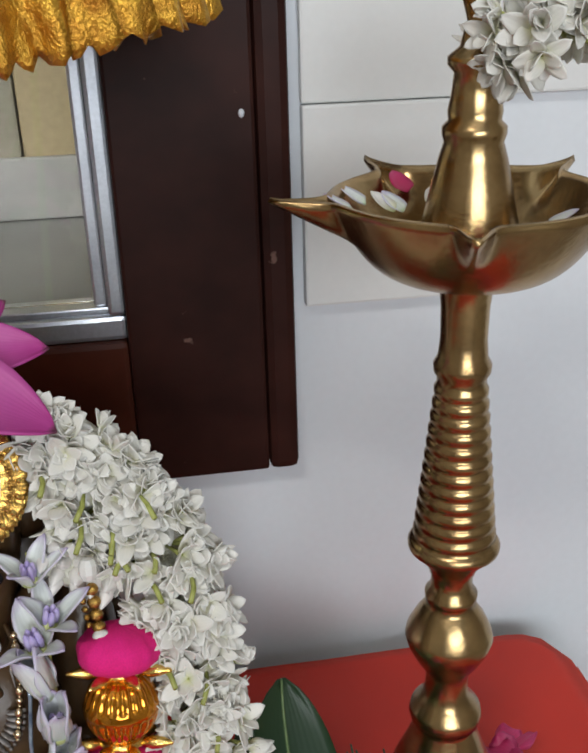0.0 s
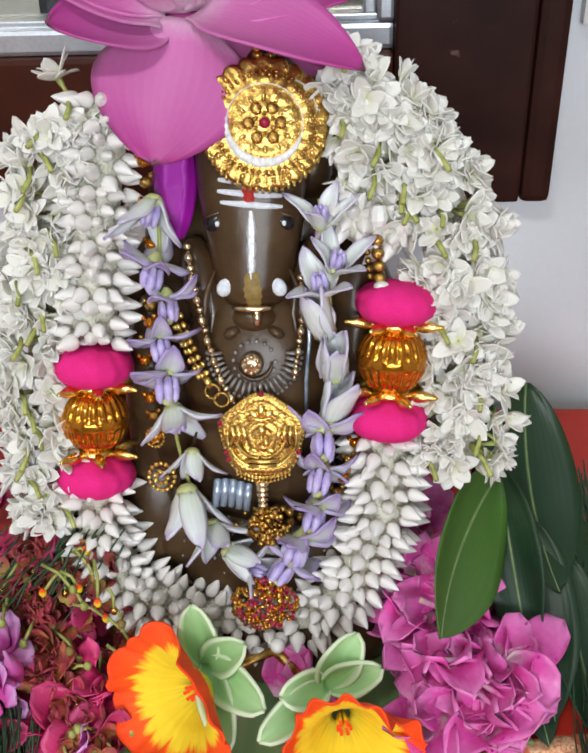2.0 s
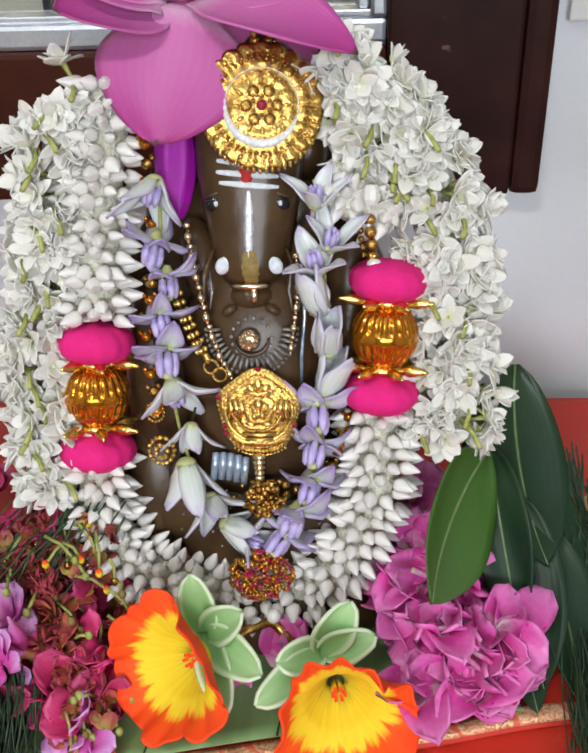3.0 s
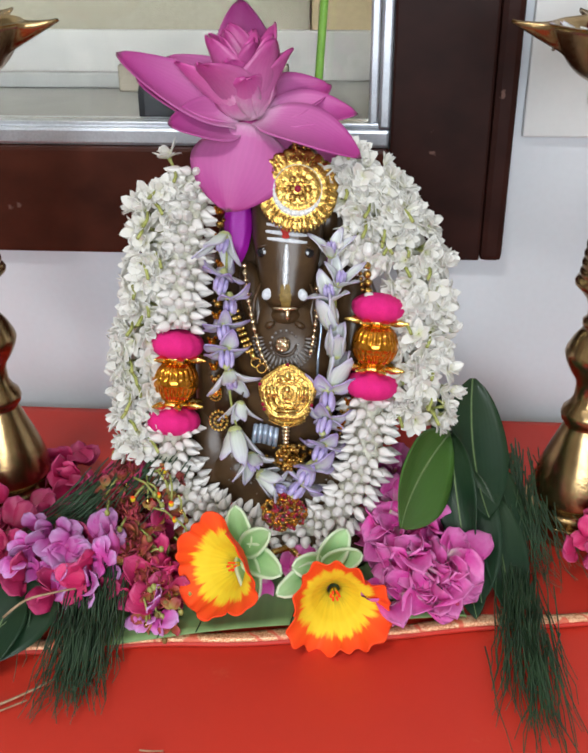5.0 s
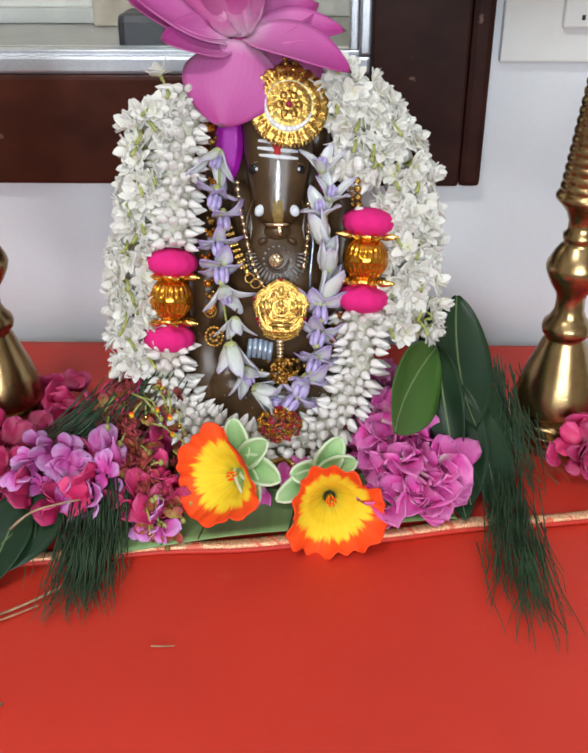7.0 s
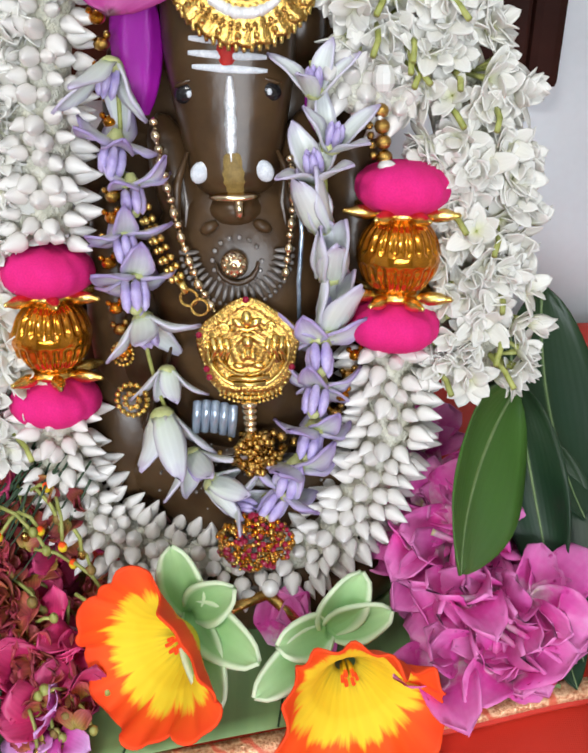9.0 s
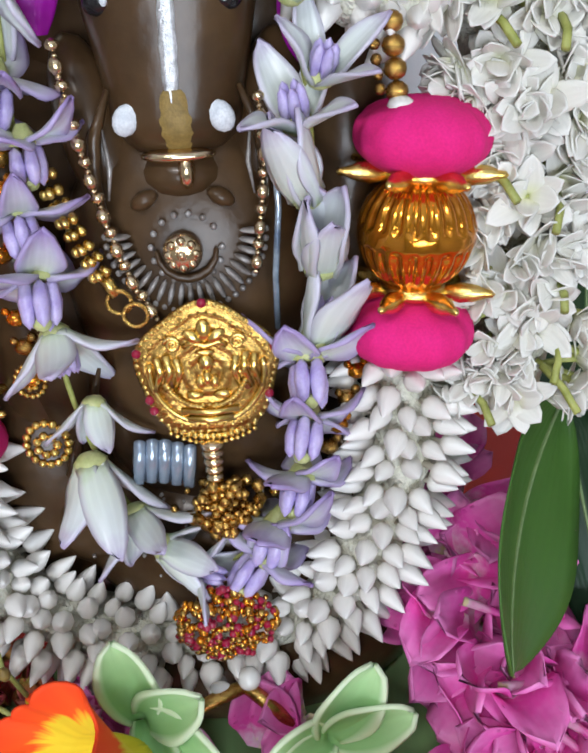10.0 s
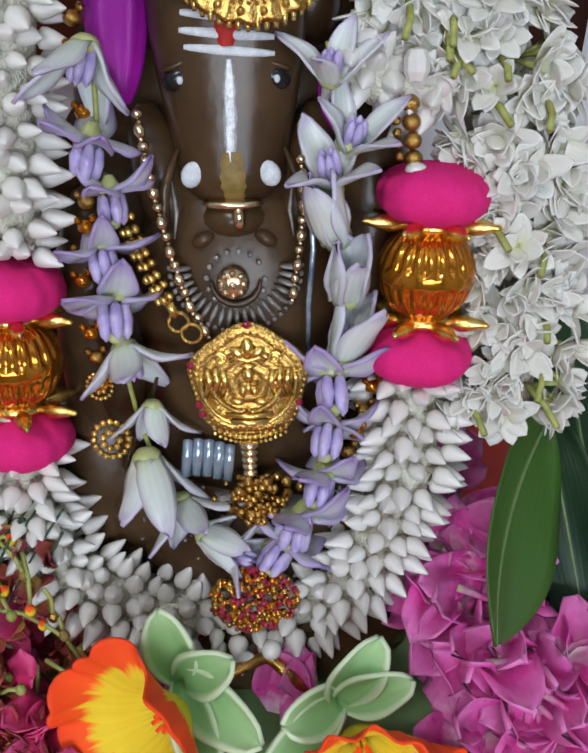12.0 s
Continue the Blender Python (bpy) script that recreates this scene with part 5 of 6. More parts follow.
# ---- the lotus ----
def lotus():
    l = thing("lotus_flower", "large open pink lotus resting on top of the statue", "lotus")
    c = Vector((-0.112, 0.380, 0.258))
    put("receptacle", Form().turned([(0, -26 * MM), (7 * MM, -24 * MM), (8 * MM, -4 * MM), (9 * MM, 3 * MM), (0, 6 * MM)], 14, 0, Matrix.Translation(c)), LOTUS_INNER, l)

    def petal(tip, width, face, cup=0.35, bend=0.4, root=(0, 0, 0), mat=LOTUS, a=0.70, b=0.72, wave=0.012):
        s = c + Vector(root) * MM
        d = Vector(tip) - s
        f = Form().blade(d.length * (1 + bend * bend / 24), width * MM, cup, bend, 0.9 * MM, 12, 18, 0, None, a, b, wave, 0.45)
        m = aimed(s, d, face) @ Matrix.Rotation(-bend / 2, 4, "X")
        put("petal", f, mat, l, m)
    petal((-0.121, 0.340, 0.2215), 58, (0, -1, 0.5), -0.30, -0.45, (1, -8, 4))
    petal((-0.049, 0.352, 0.249), 36, (0.25, -0.5, 1), 0.30, -0.35, (6, -6, 6))
    petal((-0.180, 0.362, 0.300), 30, (0.3, -0.7, 0.8), 0.55, 0.35, (-6, -6, 4))
    petal((-0.152, 0.350, 0.266), 30, (0.2, -0.7, 0.8), 0.45, 0.15, (-6, -4, 2))
    petal((-0.122, 0.424, 0.322), 36, (0, -1, 0.25), 0.5, 0.25, (0, 10, 4))
    petal((-0.163, 0.405, 0.292), 38, (0.5, -0.8, 0.4), 0.5, 0.3, (-6, 6, 4))
    petal((-0.068, 0.405, 0.278), 38, (-0.4, -0.7, 0.8), 0.5, 0.2, (6, 6, 4))
    petal((-0.052, 0.385, 0.266), 30, (-0.1, -0.6, 1), 0.4, -0.2, (8, 2, 4))
    petal((-0.062, 0.392, 0.238), 28, (0.4, -0.6, 0.6), 0.3, -0.3, (6, 0, 0))
    petal((-0.172, 0.368, 0.288), 26, (0.4, -0.6, 0.7), 0.5, 0.2, (-6, 0, 6))
    petal((-0.176, 0.385, 0.284), 28, (0.5, -0.7, 0.7), 0.5, 0.3, (-6, 4, 3))
    g = random.Random(21)
    for ring, (n, r, h, w) in enumerate(((9, 28, 42, 31), (9, 18, 48, 26), (8, 9, 46, 17))):
        for i in range(n):
            a = math.tau * (i + 0.4 * g.random()) / n + ring
            out = Vector((math.cos(a), math.sin(a), 0))
            tip = c + out * (r + g.uniform(-5, 6)) * MM + Vector((-7 * MM, 2 * MM, (h + g.uniform(-12, 7)) * MM))
            petal(tip, w + g.uniform(-2, 4), -out + Vector((0, 0, 0.2)), 0.6, g.uniform(-0.35, 0.5), (out.x * 7 * (1 - ring * 0.3), out.y * 7 * (1 - ring * 0.3), 6), LOTUS_INNER, 0.72, 0.58, 0.03)
    return l


lotus()


# ---- the parasol ----
def parasol():
    p = thing("parasol", "small gold tinsel parasol on a light green stick", "parasol")
    a, b = Vector((-0.0935, 0.420, 0.0)), Vector((-0.0655, 0.420, 0.43))
    put("stick", Form().tube([a + (b - a) * (i / 8) for i in range(9)], 2.4 * MM, 10), GREEN_STICK, p, None, "light green stick")
    d = (b - a).normalized()
    m = upright(a + d * 0.377, (-0.14, -0.03, 1))

    def dome(u, v):
        w = math.tau * u
        pleat = 1 + 0.035 * math.sin(w * 34) * v
        r = 0.080 * math.sin(v * 1.45) / math.sin(1.45) * pleat
        return (r * math.cos(w), r * math.sin(w), 0.052 * math.cos(v * 1.5) - 0.002)
    put("canopy", Form().sheet(dome, 204, 14, 0, 0.0008, True), GOLD_CLOTH, p, m, "pleated gold tinsel canopy")

    def frill(u, v):
        w = math.tau * u
        r = 0.0805 * (1 + 0.04 * math.sin(w * 34)) + 0.003 * math.sin(w * 61) * v
        return (r * math.cos(w), r * math.sin(w), 0.002 - (0.017 + 0.002 * math.sin(w * 68)) * v)
    put("frill", Form().sheet(frill, 260, 5, 0, 0.0006, True), GOLD_CLOTH, p, m, "gold tinsel frill")
    put("knob", Form().ball((0, 0, 0.055), 0.005, 12), GOLD, p, m)


parasol()


# ---- the cloth daffodils ----
def daffodil(centre, axis, size, turn, label):
    o = thing("cloth_daffodil", label, "artificial flower", "pair of cloth flowers")
    m = upright(centre, axis) @ Matrix.Rotation(turn, 4, "Z") @ Matrix.Scale(size * MM, 4)
    g = random.Random(int(turn * 100))
    ph = [g.uniform(0, 6.28) for _ in range(4)]

    def cup(u, v):
        a = math.tau * u
        r = 3.5 + 12.0 * min(1.0, v * 1.5) ** 0.7 + 9.0 * max(0.0, v - 0.45) / 0.55
        z = -24 + 22 * v ** 0.9
        k = max(0.0, (v - 0.55) / 0.45)
        r *= 1 + k * (0.11 * math.sin(3 * a + ph[0]) + 0.06 * math.sin(8 * a + ph[3]) + 0.035 * math.sin(17 * a + ph[1]))
        z += k * (3.4 * math.sin(3 * a + ph[2]) + 2.6 * math.sin(7 * a + ph[3]) + 1.2 * math.sin(16 * a))
        r *= 1 + 0.008 * math.sin(26 * a) * (1 - k)
        return (r * math.cos(a), r * math.sin(a), z)
    put("trumpet", Form().sheet(cup, 120, 26, 0, 0.7, True), DAFF_CUP, o, m, "orange-rimmed yellow cloth trumpet")
    for i in range(6):
        a = math.tau * i / 6
        put("stamen", Form().tube([(1.2 * math.cos(a), 1.2 * math.sin(a), -23), (2.2 * math.cos(a), 2.2 * math.sin(a), -16)], 0.6, 6), DAFF_CUP, o, m)
    return o, m


def sepal(o, place, tip, width, face, bend=0.3):
    d = Vector(tip) - Vector(place)
    f = Form().blade(d.length * 0.86, width * 0.95 * MM, 0.65, bend, 1.3 * MM, 10, 12, 0, None, 0.80, 0.52, 0.03, 0.4)
    put("sepal", f, DAFF_LEAF, o, aimed(place, d, face) @ Matrix.Rotation(-bend / 2, 4, "X"), "pale-edged green felt sepal")


daf1, _m1 = daffodil(at_front(-37, 32, 42), along_front(-0.54, 0.16, 0.82), 1.12, 0.4, "orange and yellow cloth daffodil leaning on the garland")
q = at_front(-22, 33, 13)
sepal(daf1, q, at_front(-27, 66, 18), 15, along_front(0, 0.1, 1))
sepal(daf1, q, at_front(-3, 53, 28), 15, along_front(-0.3, 0.3, 1))
sepal(daf1, q, at_front(6, 30, 42), 17, along_front(0.1, 0.4, 1))
sepal(daf1, q, at_front(-9, 16, 52), 13, along_front(0.2, 0.3, 1))
daf2, _m2 = daffodil(at_front(35, 12, 46), along_front(0.14, -0.10, 0.95), 1.16, 2.1, "orange and yellow cloth daffodil drooping over the cloth edge")
q = at_front(25, 28, 19)
sepal(daf2, q, at_front(39, 55, 20), 16, along_front(0.1, 0.1, 1))
sepal(daf2, q, at_front(6, 34, 36), 15, along_front(0.1, 0.5, 1))
sepal(daf2, q, at_front(-3, 20, 48), 14, along_front(0.1, 0.5, 1))
sepal(daf2, q, at_front(50, 40, 24), 14, along_front(0.1, 0.3, 1))


# ---- petals, leaves and needles on the table ----
def petal_mesh(k, mat, length, width):
    g = random.Random(100 + k)
    f = Form()
    for i in range(2 + k % 2):
        a = g.uniform(-1.7, 1.7) if i else 0.0
        m = Matrix.Rotation(a, 4, "Z") @ Matrix.Rotation(g.uniform(0.0, 0.7), 4, "X")
        f.blade(length * g.uniform(0.7, 1.1) * MM, width * g.uniform(0.85, 1.25) * MM, g.uniform(-0.3, 0.9), g.uniform(-1.1, 0.9), 0.35 * MM, 7, 9, 0, m, 0.95, 0.34, 0.10, 0.16)
    return f.mesh("blossom", [mat])


def heap(name, label, meshes, n, spread, seed, up=0.9, category="petals"):
    """Loose blossoms heaped on one another: spread(k, g) gives a place in the heap."""
    g = random.Random(seed)
    h = thing(name, label, category)
    for i in range(n):
        place = spread(i / n, g)
        d = Vector((g.uniform(-1, 1), g.uniform(-1, 0.6), g.uniform(-0.5, 0.6)))
        m = aimed(place, d, (g.uniform(-0.5, 0.5), -0.7 + g.uniform(-0.4, 0.4), up)) @ Matrix.Scale(g.uniform(0.7, 1.05), 4)
        put("blossom", g.choice(meshes), None, h, m)
    return h


PINKS = [petal_mesh(k, PINK_PETAL, 30, 17) for k in range(7)]
MAUVES = [petal_mesh(k + 7, MAUVE_PETAL, 17, 11) for k in range(4)]
CRIMSONS = [petal_mesh(k + 13, CRIMSON_PETAL, 20, 15) for k in range(4)]
DRIEDS = [petal_mesh(k + 19, DRIED, 11, 6) for k in range(4)]


def right_heap(k, g):
    x = g.uniform(63, 100)
    s = g.uniform(6, 26) + 66 * g.random() * max(0, 1 - (x - 63) / 42)
    return at_front(x - 4 * (s > 30), s, g.uniform(2, 24) - s * 0.40 - 0.5 * max(0, s - 34) - (14 if x > 56 and s > 30 else 0))


hp = heap("oleander_flowers", "heap of bright pink oleander blossoms by the garland", PINKS, 74, right_heap, 31, category="flowers")
for (x, s, d), (tx, ts, td) in (((80, 30, 20), (100, 15, 32)), ((84, 31, 20), (104, 20, 30)), ((62, 58, 6), (80, 50, 8)), ((70, 36, 14), (93, 36, 14))):
    f = Form().tube([at_front(x, s, d), at_front((x + tx) / 2, (s + ts) / 2 + 1, (d + td) / 2 + 1), at_front(tx, ts, td)], lambda t: (1.3 - 0.5 * t) * MM, 7)
    f.ball(at_front(tx, ts, td), 1.3 * MM, 8, 1)
    put("stamen", f, [PINK_PETAL, CRIMSON_PETAL], hp, None, "pale stamen with a red end")


def left_heap(k, g):
    return Vector((g.uniform(-0.262, -0.180), g.uniform(0.255, 0.315), g.uniform(0.006, 0.040)))


def mauve_heap(k, g):
    return Vector((g.uniform(-0.240, -0.186), g.uniform(0.252, 0.284), g.uniform(0.016, 0.050)))


def foot_left(k, g):
    a = g.uniform(0, math.tau)
    r = g.uniform(0.026, 0.056)
    return Vector((LAMP_L[0] + r * math.cos(a), LAMP_L[1] - 0.004 + r * math.sin(a), g.uniform(0.006, 0.022) + 0.010 * g.random()))


def foot_right(k, g):
    a = g.uniform(-1.75, 1.1)
    r = g.uniform(0.032, 0.062)
    return Vector((LAMP_R[0] + r * math.cos(a), LAMP_R[1] + r * math.sin(a), g.uniform(0.016, 0.030) - 0.25 * max(0.0, r - 0.045)))


heap("crimson_petals", "heap of crimson petals beside the lamp", CRIMSONS, 62, left_heap, 32)
heap("mauve_flowers", "mauve pink blossoms heaped on dark leaves", MAUVES, 40, mauve_heap, 33, 0.4, "flowers")
heap("crimson_petals", "ring of crimson petals round the brass lamp foot", CRIMSONS, 42, foot_left, 34)
heap("crimson_petals", "pink petals scattered at the brass lamp foot", CRIMSONS, 30, foot_right, 35)
def withered(k, g):
    t = g.random()
    return Vector((-0.212 + 0.062 * t + g.uniform(-0.012, 0.010), 0.318 - 0.052 * t + g.uniform(-0.02, 0.012), g.uniform(0.006, 0.05) * (1 - 0.55 * t)))


heap("crimson_petals", "withered crimson petals behind the cloth flower", CRIMSONS, 34, withered, 37)
heap("withered_flowers", "withered olive and brown blossoms behind the cloth flower", DRIEDS, 90, withered, 38, category="flowers")
heap("withered_flowers", "withered olive blossoms at the garland's foot", DRIEDS, 110, lambda k, g: at_front(g.uniform(-112, -58), g.uniform(10, 78), g.uniform(-30, 2)), 43, category="flowers")
heap("crimson_petals", "crimson petals at the garland's foot", CRIMSONS, 30, lambda k, g: at_front(g.uniform(-116, -62), g.uniform(18, 72), g.uniform(-30, -6)), 44)
g9 = random.Random(39)
stalks = thing("flower_stalks", "thin olive green stalks among the withered flowers", "stalks")
for n9 in range(80):
    p = withered(0, g9) + Vector((0, -0.004, 0.004)) if n9 % 2 else at_front(g9.uniform(-106, -58), g9.uniform(16, 76), g9.uniform(-12, 8))
    e = p + Vector((g9.uniform(-0.014, 0.014), g9.uniform(-0.014, 0.0), g9.uniform(-0.016, 0.006)))
    e.z = max(0.003, e.z)
    f = Form().tube([p, (p + e) / 2 + Vector((0.001, 0, 0.002)), e], 0.7 * MM, 6)
    f.ball(e, (1.7 * MM, 1.7 * MM, 2.2 * MM), 8, 1)
    put("stalk", f, [STEM, (STEM, DARK_GOLD, DAFF_CUP, SANDAL)[g9.randrange(4)]], stalks)

heap("fallen_petals", "magenta petals under the cloth flowers", PINKS, 12, lambda k, g: at_front(g.uniform(-80, 20), g.uniform(8, 20), g.uniform(-6, 8)), 36)
heap("fallen_petals", "magenta petals on the banana leaf", MAUVES, 5, lambda k, g: Vector((g.uniform(-0.166, -0.154), g.uniform(0.252, 0.262), g.uniform(0.010, 0.018))), 45)
edge_p = thing("fallen_petal", "single magenta petal on the red cloth edge", "petal")
put("blade", Form().blade(17 * MM, 13 * MM, 0.2, 0.3, 0.35 * MM, 5, 7), PINK_PETAL, edge_p, aimed((-0.026, 0.272, 0.0105), (0.1, -1, -0.12), (0, -0.4, 1)))


def dried_garland():
    g = random.Random(41)
    h = thing("dried_garland", "withered dark red and yellow flower string by the garland", "garland")
    pts = [(-0.178, 0.330, 0.072), (-0.185, 0.312, 0.052), (-0.178, 0.292, 0.034), (-0.168, 0.276, 0.020), (-0.154, 0.266, 0.012)]
    for p, t in polyline(pts, 0.0035):
        for _ in range(4):
            d = Vector((g.uniform(-1, 1), g.uniform(-1, 0.3), g.uniform(-0.5, 1)))
            put("blossom", g.choice(DRIEDS), None, h, aimed(p + d * 0.004, d, (0, -1, 1)) @ Matrix.Scale(g.uniform(0.8, 1.4), 4))
        if g.random() < 0.6:
            q = p + Vector((g.uniform(-0.012, 0.012), g.uniform(-0.014, 0.0), g.uniform(-0.004, 0.012)))
            put("seed", Form().ball((0, 0, 0), (2.0 * MM, 2.0 * MM, 2.4 * MM), 8), (SANDAL, STEM, DARK_GOLD)[g.randrange(3)], h, Matrix.Translation(q))


dried_garland()

buds = thing("pink_buds", "two hanging pointed pink flower buds", "flower buds")
for x, y, z in ((-0.1815, 0.2665, 0.060), (-0.1885, 0.270, 0.058)):
    prof = [(0.0, -26), (1.2, -24), (3.2, -16), (3.4, -10), (2.2, -3), (1.0, 0), (0.7, 6), (0.0, 7)]
    put("bud", Form().turned([(a * MM, b * MM) for a, b in prof], 12, 0, upright((x, y, z), (0.08, -0.35, 1))), MAUVE_PETAL, buds)


RIB = surface("pale_leaf_rib", (0.14, 0.22, 0.08), (0.22, 0.30, 0.13), 0.4, 0.0, 200, 900, 0.1)


def leaf(name, label, base, tip, width, face, bend=0.4, cup=0.12, mat=LEAF, wave=0.02, group="leaf bunch"):
    o = thing(name, label, "leaf", group)
    d = Vector(tip) - Vector(base)
    f = Form().blade(d.length * (1 + bend * bend / 24), width, cup, bend, 0.5 * MM, 12, 20, 0, None, 0.85, 0.75, wave, 0.08)
    m = aimed(base, d, face) @ Matrix.Rotation(-bend / 2, 4, "X")
    put("blade", f, mat, o, m)
    ln = d.length * (1 + bend * bend / 24)
    pts = [(0, ln * math.sin(bend * t) / bend, ln * (1 - math.cos(bend * t)) / bend + 0.0002) for t in (i / 10 for i in range(0, 11))]
    put("midrib", Form().tube(pts, lambda t: (0.65 - 0.45 * t) * MM, 6), RIB, o, m, "pale midrib")
    return o


leaf("green_leaf", "large dark green leaf with pale midrib", (0.026, 0.390, 0.099), (0.033, 0.317, 0.043), 0.042, (0.35, -1, 0.6), 0.9, 0.30)
leaf("green_leaf", "dark green pointed leaf with pale midrib", (0.024, 0.345, 0.058), (0.027, 0.277, 0.012), 0.032, (0.15, -0.8, 0.8), 0.5, 0.40)
leaf("green_leaf", "dark green folded leaf beside the jasmine", (0.008, 0.366, 0.104), (0.017, 0.310, 0.026), 0.022, (0.8, -1, 0.3), 0.3, -0.5)
leaf("green_leaf", "dark green wavy leaf standing by the fresh leaf", (0.010, 0.352, 0.080), (0.020, 0.296, 0.022), 0.026, (-0.3, -1, 0.4), -0.4, 0.4, LEAF, 0.06)
leaf("green_leaf", "dark green pointed leaf lying on the cloth", (0.040, 0.345, 0.040), (0.046, 0.266, 0.006), 0.028, (0.2, -0.5, 1), 0.4, 0.4)
leaf("green_leaf", "dark narrow leaf tip over the cloth", (0.018, 0.315, 0.030), (0.024, 0.270, 0.006), 0.022, (0.1, -0.6, 1), 0.3)
leaf("green_leaf", "dark green drooping leaf in the bunch", (0.040, 0.368, 0.056), (0.050, 0.300, 0.010), 0.032, (0.4, -0.6, 1), 0.3)
leaf("light_leaf", "fresh mid-green leaf standing by the garland", (0.008, 0.345, 0.083), (-0.022, 0.271, 0.0665), 0.045, (0.5, -1, 0.3), 0.5, 0.30, LEAF_LIGHT)
leaf("dark_leaf", "dark curled leaf under the mauve blossoms", (-0.214, 0.262, 0.026), (-0.262, 0.215, 0.003), 0.040, (0.1, -0.7, 1), -0.4)
leaf("dark_leaf", "dark pointed leaf hanging under the blossoms", (-0.236, 0.256, 0.024), (-0.246, 0.208, 0.003), 0.030, (-0.2, -0.7, 1), -0.3)
leaf("dark_leaf", "dark narrow leaf behind the needles", (-0.190, 0.268, 0.022), (-0.200, 0.226, 0.003), 0.026, (0.1, -0.6, 1), -0.3)


def banana():
    o = thing("banana_leaf", "flat strip of pale green banana leaf under the flowers", "leaf")

    def fn(u, v):
        x = -0.190 + 0.208 * u
        front = 0.2355 + 0.215 * (x + 0.182) - 0.7 * max(0.0, x + 0.09) ** 2
        w = 0.085 * math.sin(math.pi * min(1, 0.10 + 0.9 * u)) ** 0.35
        y = front + w * v
        return (x, y, 0.0045 + 0.0035 * math.exp(-v * 6) * (0.6 + 0.4 * math.sin(x * 40)) + 0.002 * v)
    put("strip", Form().sheet(fn, 40, 12, 0, -0.0007), BANANA, o)
    for u in (0.17, 0.27, 0.52, 0.80):
        pts = [Vector(fn(u + 0.05 * v, v)) + Vector((0, 0, 0.0010)) for v in (k / 8 for k in range(9))]
        put("crease", Form().tube(pts, 0.0004, 5), LEAF, o, None, "dark fold line")


banana()


def needles(label, start, end, n, fan, seed, droop=0.006, clump=0.006):
    g = random.Random(seed)
    o = thing("casuarina_spray", label, "needle spray")
    a, b = Vector(start), Vector(end)
    d = b - a
    side = d.cross(Vector((0, 0, 1))).normalized()
    for part_no in range(5):
        f = Form()
        for _ in range(n // 5):
            k0 = g.uniform(0.0, 0.55)
            p = a + d * k0 + side * g.gauss(0, clump) + Vector((0, 0, g.uniform(0, clump)))
            ln = d.length * g.uniform(0.25, 0.62)
            dirn = (d.normalized() + side * g.gauss(0, fan)).normalized()
            pts = []
            for i in range(6):
                t = i / 5
                q = p + dirn * ln * t + side * g.gauss(0, 0.0006) + side * fan * 0.02 * t * t * g.uniform(-1, 1)
                q.z = max(0.0022 + g.uniform(0, 0.002) + (0.003 if q.y > 0.25 else -0.003), p.z * (1 - t) ** 1.2 + b.z * t)
                pts.append(q)
            f.tube(pts, lambda t: (0.48 - 0.28 * t) * MM, 4)
        tagged(put("needles", f, FERN, o), kind="stuff")
    return o


needles("dark green casuarina needles hanging over the cloth edge", (0.050, 0.300, 0.018), (0.047, 0.184, 0.001), 165, 0.13, 51, clump=0.007)
needles("dark green needles spread beside the brass lamp", (0.050, 0.385, 0.050), (0.074, 0.300, 0.004), 130, 0.28, 52, clump=0.009)
needles("dark green casuarina needles drooping over the cloth edge", (-0.192, 0.270, 0.030), (-0.196, 0.190, 0.001), 260, 0.16, 53, clump=0.009)
needles("dark needle sprig behind the blossoms", (-0.152, 0.330, 0.080), (-0.250, 0.282, 0.034), 150, 0.16, 54, clump=0.009)


def twig(label, pts, r):
    o = thing("dry_twig", label, "twig")
    put("stalk", Form().tube([p for p, _ in polyline(pts, 0.004)], lambda t: r * (1 - 0.3 * t) * MM, 6), TWIG, o)


twig("thin dry twig lying across the cloth", [(-0.262, 0.181, 0.001), (-0.238, 0.190, 0.0), (-0.218, 0.203, 0.0005), (-0.200, 0.216, 0.003)], 0.9)
twig("thin dry twig lying across the cloth", [(-0.258, 0.178, 0.001), (-0.236, 0.186, 0.0), (-0.212, 0.201, 0.0005)], 0.7)
twig("curved dry grass stalk on the cloth", [(-0.262, 0.094, -0.001), (-0.240, 0.106, -0.001), (-0.224, 0.119, -0.001), (-0.214, 0.136, -0.001)], 0.8)
twig("short pale straw on the red cloth", [(-0.150, 0.1725, -0.0012), (-0.144, 0.1722, -0.0010), (-0.1375, 0.1730, -0.0012)], 0.5)
twig("dry stalk lying on the cloth by the wall", [(-0.230, 0.470, 0.005), (-0.212, 0.474, 0.007), (-0.196, 0.462, 0.003)], 0.9)
twig("pale curved stalk over the dark leaves", [(-0.238, 0.236, 0.022), (-0.226, 0.240, 0.031), (-0.210, 0.243, 0.035), (-0.198, 0.246, 0.036)], 0.8)


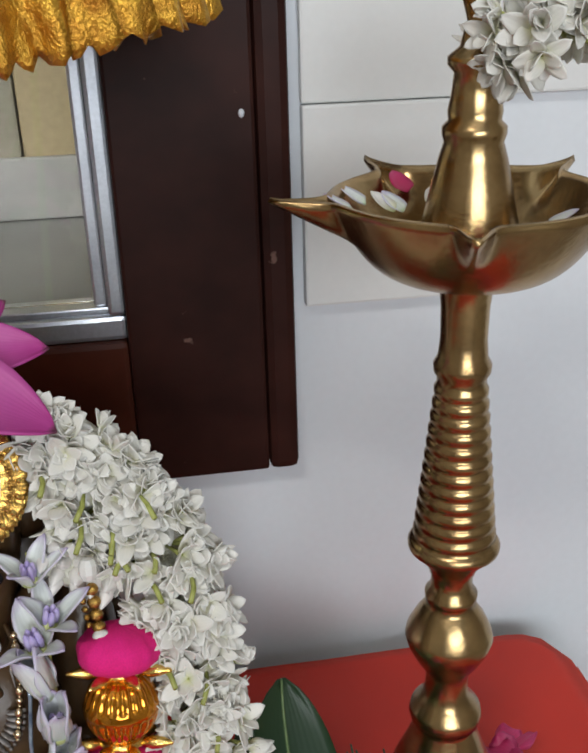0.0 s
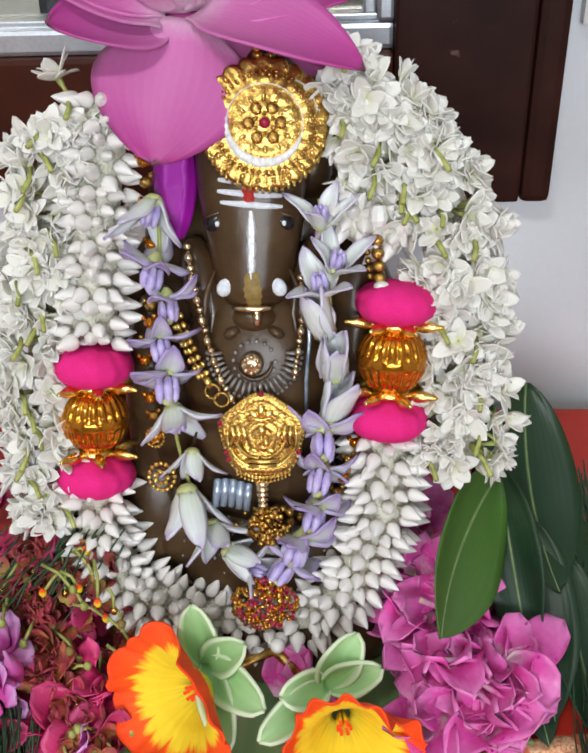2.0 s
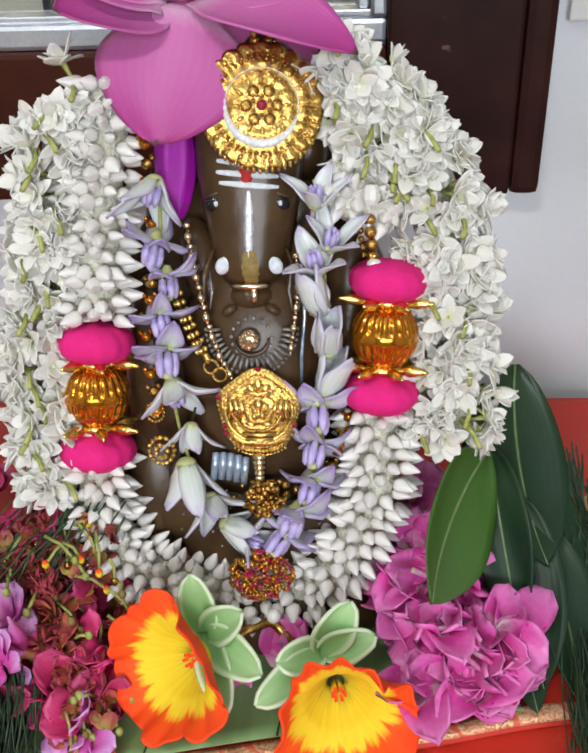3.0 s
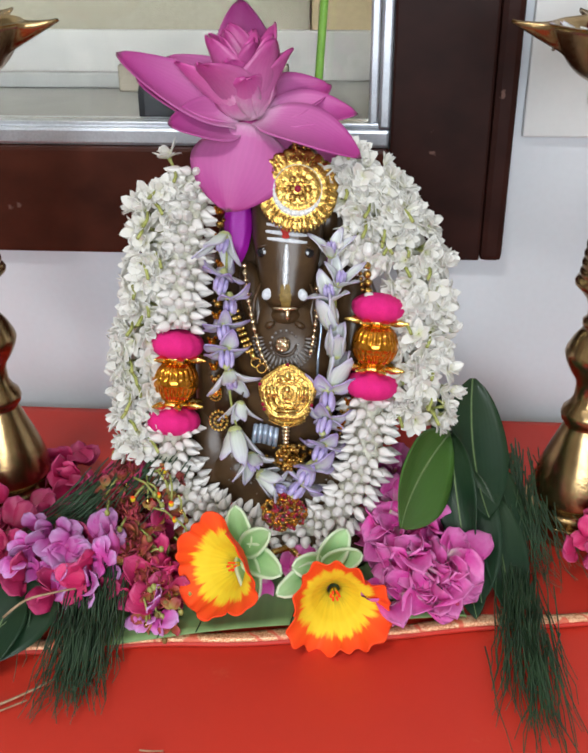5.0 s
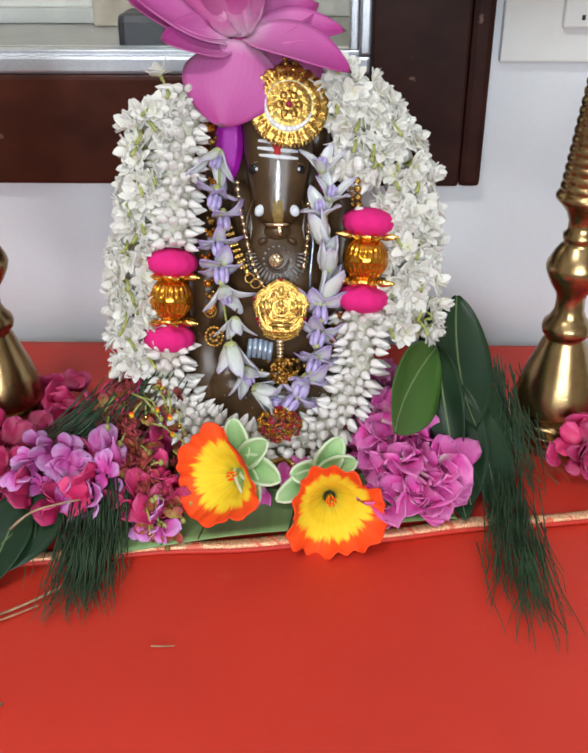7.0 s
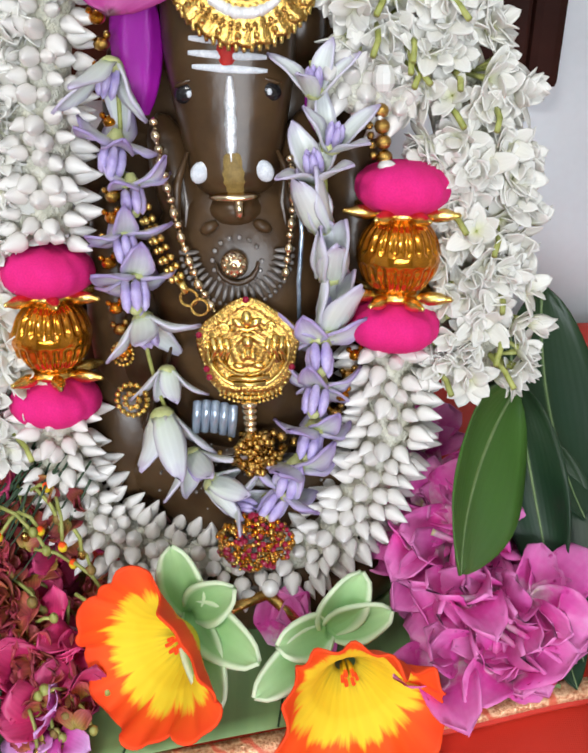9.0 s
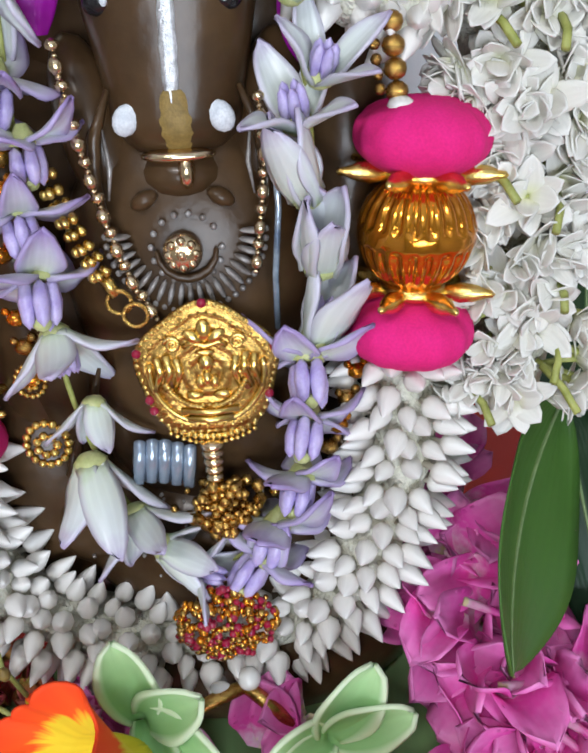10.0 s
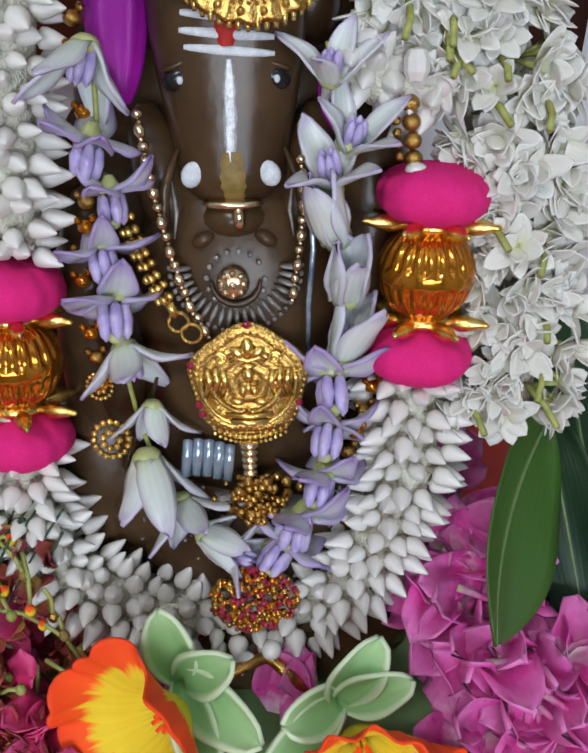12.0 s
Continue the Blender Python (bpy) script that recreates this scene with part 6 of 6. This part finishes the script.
# ---- vessels ----
def tumbler():
    o = thing("copper_tumbler", "tall copper tumbler with flared rim holding a spoon", "tumbler", at=Matrix.Translation((-0.292, 0.196, 0.0005)))
    prof = [(0.0, 0.0), (0.021, 0.0), (0.0225, 0.003), (0.0235, 0.010), (0.0245, 0.040), (0.026, 0.070), (0.0285, 0.086), (0.0325, 0.0945), (0.0332, 0.0965), (0.0322, 0.0970), (0.0275, 0.0865), (0.0250, 0.070), (0.0235, 0.040), (0.0225, 0.010), (0.0, 0.008)]
    put("cup", Form().turned(prof, 44), COPPER, o)

    put("water", Form().turned([(0.0, 0.070), (0.0240, 0.070), (0.0262, 0.078), (0.0, 0.0782)], 32), BLACK, o, None, "dark water")
    pts = [Vector((-0.006, 0.004, 0.055)), Vector((0.010, 0.012, 0.078)), Vector((0.026, 0.018, 0.100)), Vector((0.036, 0.022, 0.114))]
    f = Form()
    line = polyline(pts, 0.0016)
    for i, (p, t) in enumerate(line):
        f.ball(p, (0.0022, 0.0022, 0.0022) if i % 2 else (0.0017, 0.0017, 0.0017), 8)
    put("spoon_handle", f, ALU, o, None, "twisted silver spoon handle")


tumbler()


def bell():
    o = thing("brass_bell", "small brass bell standing on the tray", "bell", at=Matrix.Translation((-0.288, 0.156, 0.0050)))
    prof = [(0.0, 0.0), (0.0195, 0.0), (0.0205, 0.002), (0.0185, 0.006), (0.0165, 0.012), (0.0150, 0.020), (0.0115, 0.028), (0.006, 0.033), (0.004, 0.036), (0.0055, 0.039), (0.003, 0.043), (0.0028, 0.05), (0.0, 0.052)]
    put("body", Form().turned(prof, 32), BRASS, o)


bell()


def tray():
    o = thing("small_tray", "dark shallow metal tray holding red roses", "tray", at=Matrix.Translation((-0.276, 0.146, 0.0)))
    prof = [(0.0, 0.0005), (0.036, 0.0005), (0.0415, 0.004), (0.0435, 0.0095), (0.0425, 0.0098), (0.0400, 0.0050), (0.0355, 0.0022), (0.0, 0.0022)]
    put("dish", Form().turned(prof, 44), COPPER, o)


tray()


def rose(x, y, z, size, seed, lean):
    g = random.Random(seed)
    o = thing("red_rose", "dark red rose bloom lying on the tray", "rose", "roses on the tray", upright((x, y, z), lean))
    for ring in range(5):
        n = 3 + ring
        for i in range(n):
            a = math.tau * (i + 0.5 * ring) / n + g.uniform(-0.2, 0.2)
            tilt = 0.12 + ring * 0.24
            m = Matrix.Rotation(a, 4, "Z") @ Matrix.Translation((0, (1.0 + ring * 1.6) * MM * size, 0)) @ Matrix.Rotation(math.pi / 2 - tilt, 4, "X")
            f = Form().blade((17 - ring * 0.6) * MM * size, (9 + ring * 3.2) * MM * size, 0.6, -0.9, 0.6 * MM, 8, 9, 0, m, 0.72, 0.34, 0.05, 0.5)
            put("petal", f, ROSE, o)
    return o


rose(-0.254, 0.152, 0.012, 1.15, 71, (0.5, -0.5, 0.8))
rose(-0.270, 0.124, 0.010, 1.25, 72, (0.0, -0.8, 0.7))


# ---- flowers on the lamps ----
def lamp_flowers(x, y, z, n, seed, label, spread=0.02):
    g = random.Random(seed)
    o = thing("jasmine_tuft", label, "flowers")
    for i in range(n):
        d = Vector((g.gauss(0, 1), g.gauss(0, 1) - 0.4, g.gauss(0, 0.8))).normalized()
        p = Vector((x, y, z)) + Vector((d.x, d.y, d.z * 0.8)) * spread * g.uniform(0.45, 1.0)
        put("flower", g.choice(JASMINES), None, o, upright(p, d) @ Matrix.Rotation(g.uniform(0, 6), 4, "Z") @ Matrix.Scale(g.uniform(0.8, 1.1), 4))


lamp_flowers(LAMP_R[0] + 0.019, LAMP_R[1] - 0.006, 0.366, 34, 81, "tuft of white jasmine tied to the lamp finial", 0.022)
lamp_flowers(LAMP_L[0] - 0.002, LAMP_L[1], 0.372, 22, 82, "tuft of white jasmine on the lamp finial", 0.018)


def bowl_bits(x, y, seed, label):
    g = random.Random(seed)
    o = thing("wick_petals", label, "petals")
    for i in range(9):
        a = g.uniform(0, math.tau)
        r = g.uniform(0.026, 0.040)
        p = Vector((x + r * math.cos(a), y + r * math.sin(a), 0.2985 + 0.010 * ((r - 0.02) / 0.02)))
        m = aimed(p, (math.cos(a), math.sin(a), 0.45), (0, 0, 1)) @ Matrix.Scale(0.8, 4)
        mat = (CROWN_PALE, CROWN_PALE, JASMINE, CRIMSON_PETAL)[g.randrange(4)]
        put("petal", Form().blade(15 * MM, 11 * MM, 0.3, 0.3, 0.5 * MM, 5, 6, 0, None, 0.6, 0.6), mat, o, m)


bowl_bits(*LAMP_R, 94, "pale and red petals in the lamp bowl")
bowl_bits(*LAMP_L, 92, "pale petals in the lamp bowl")
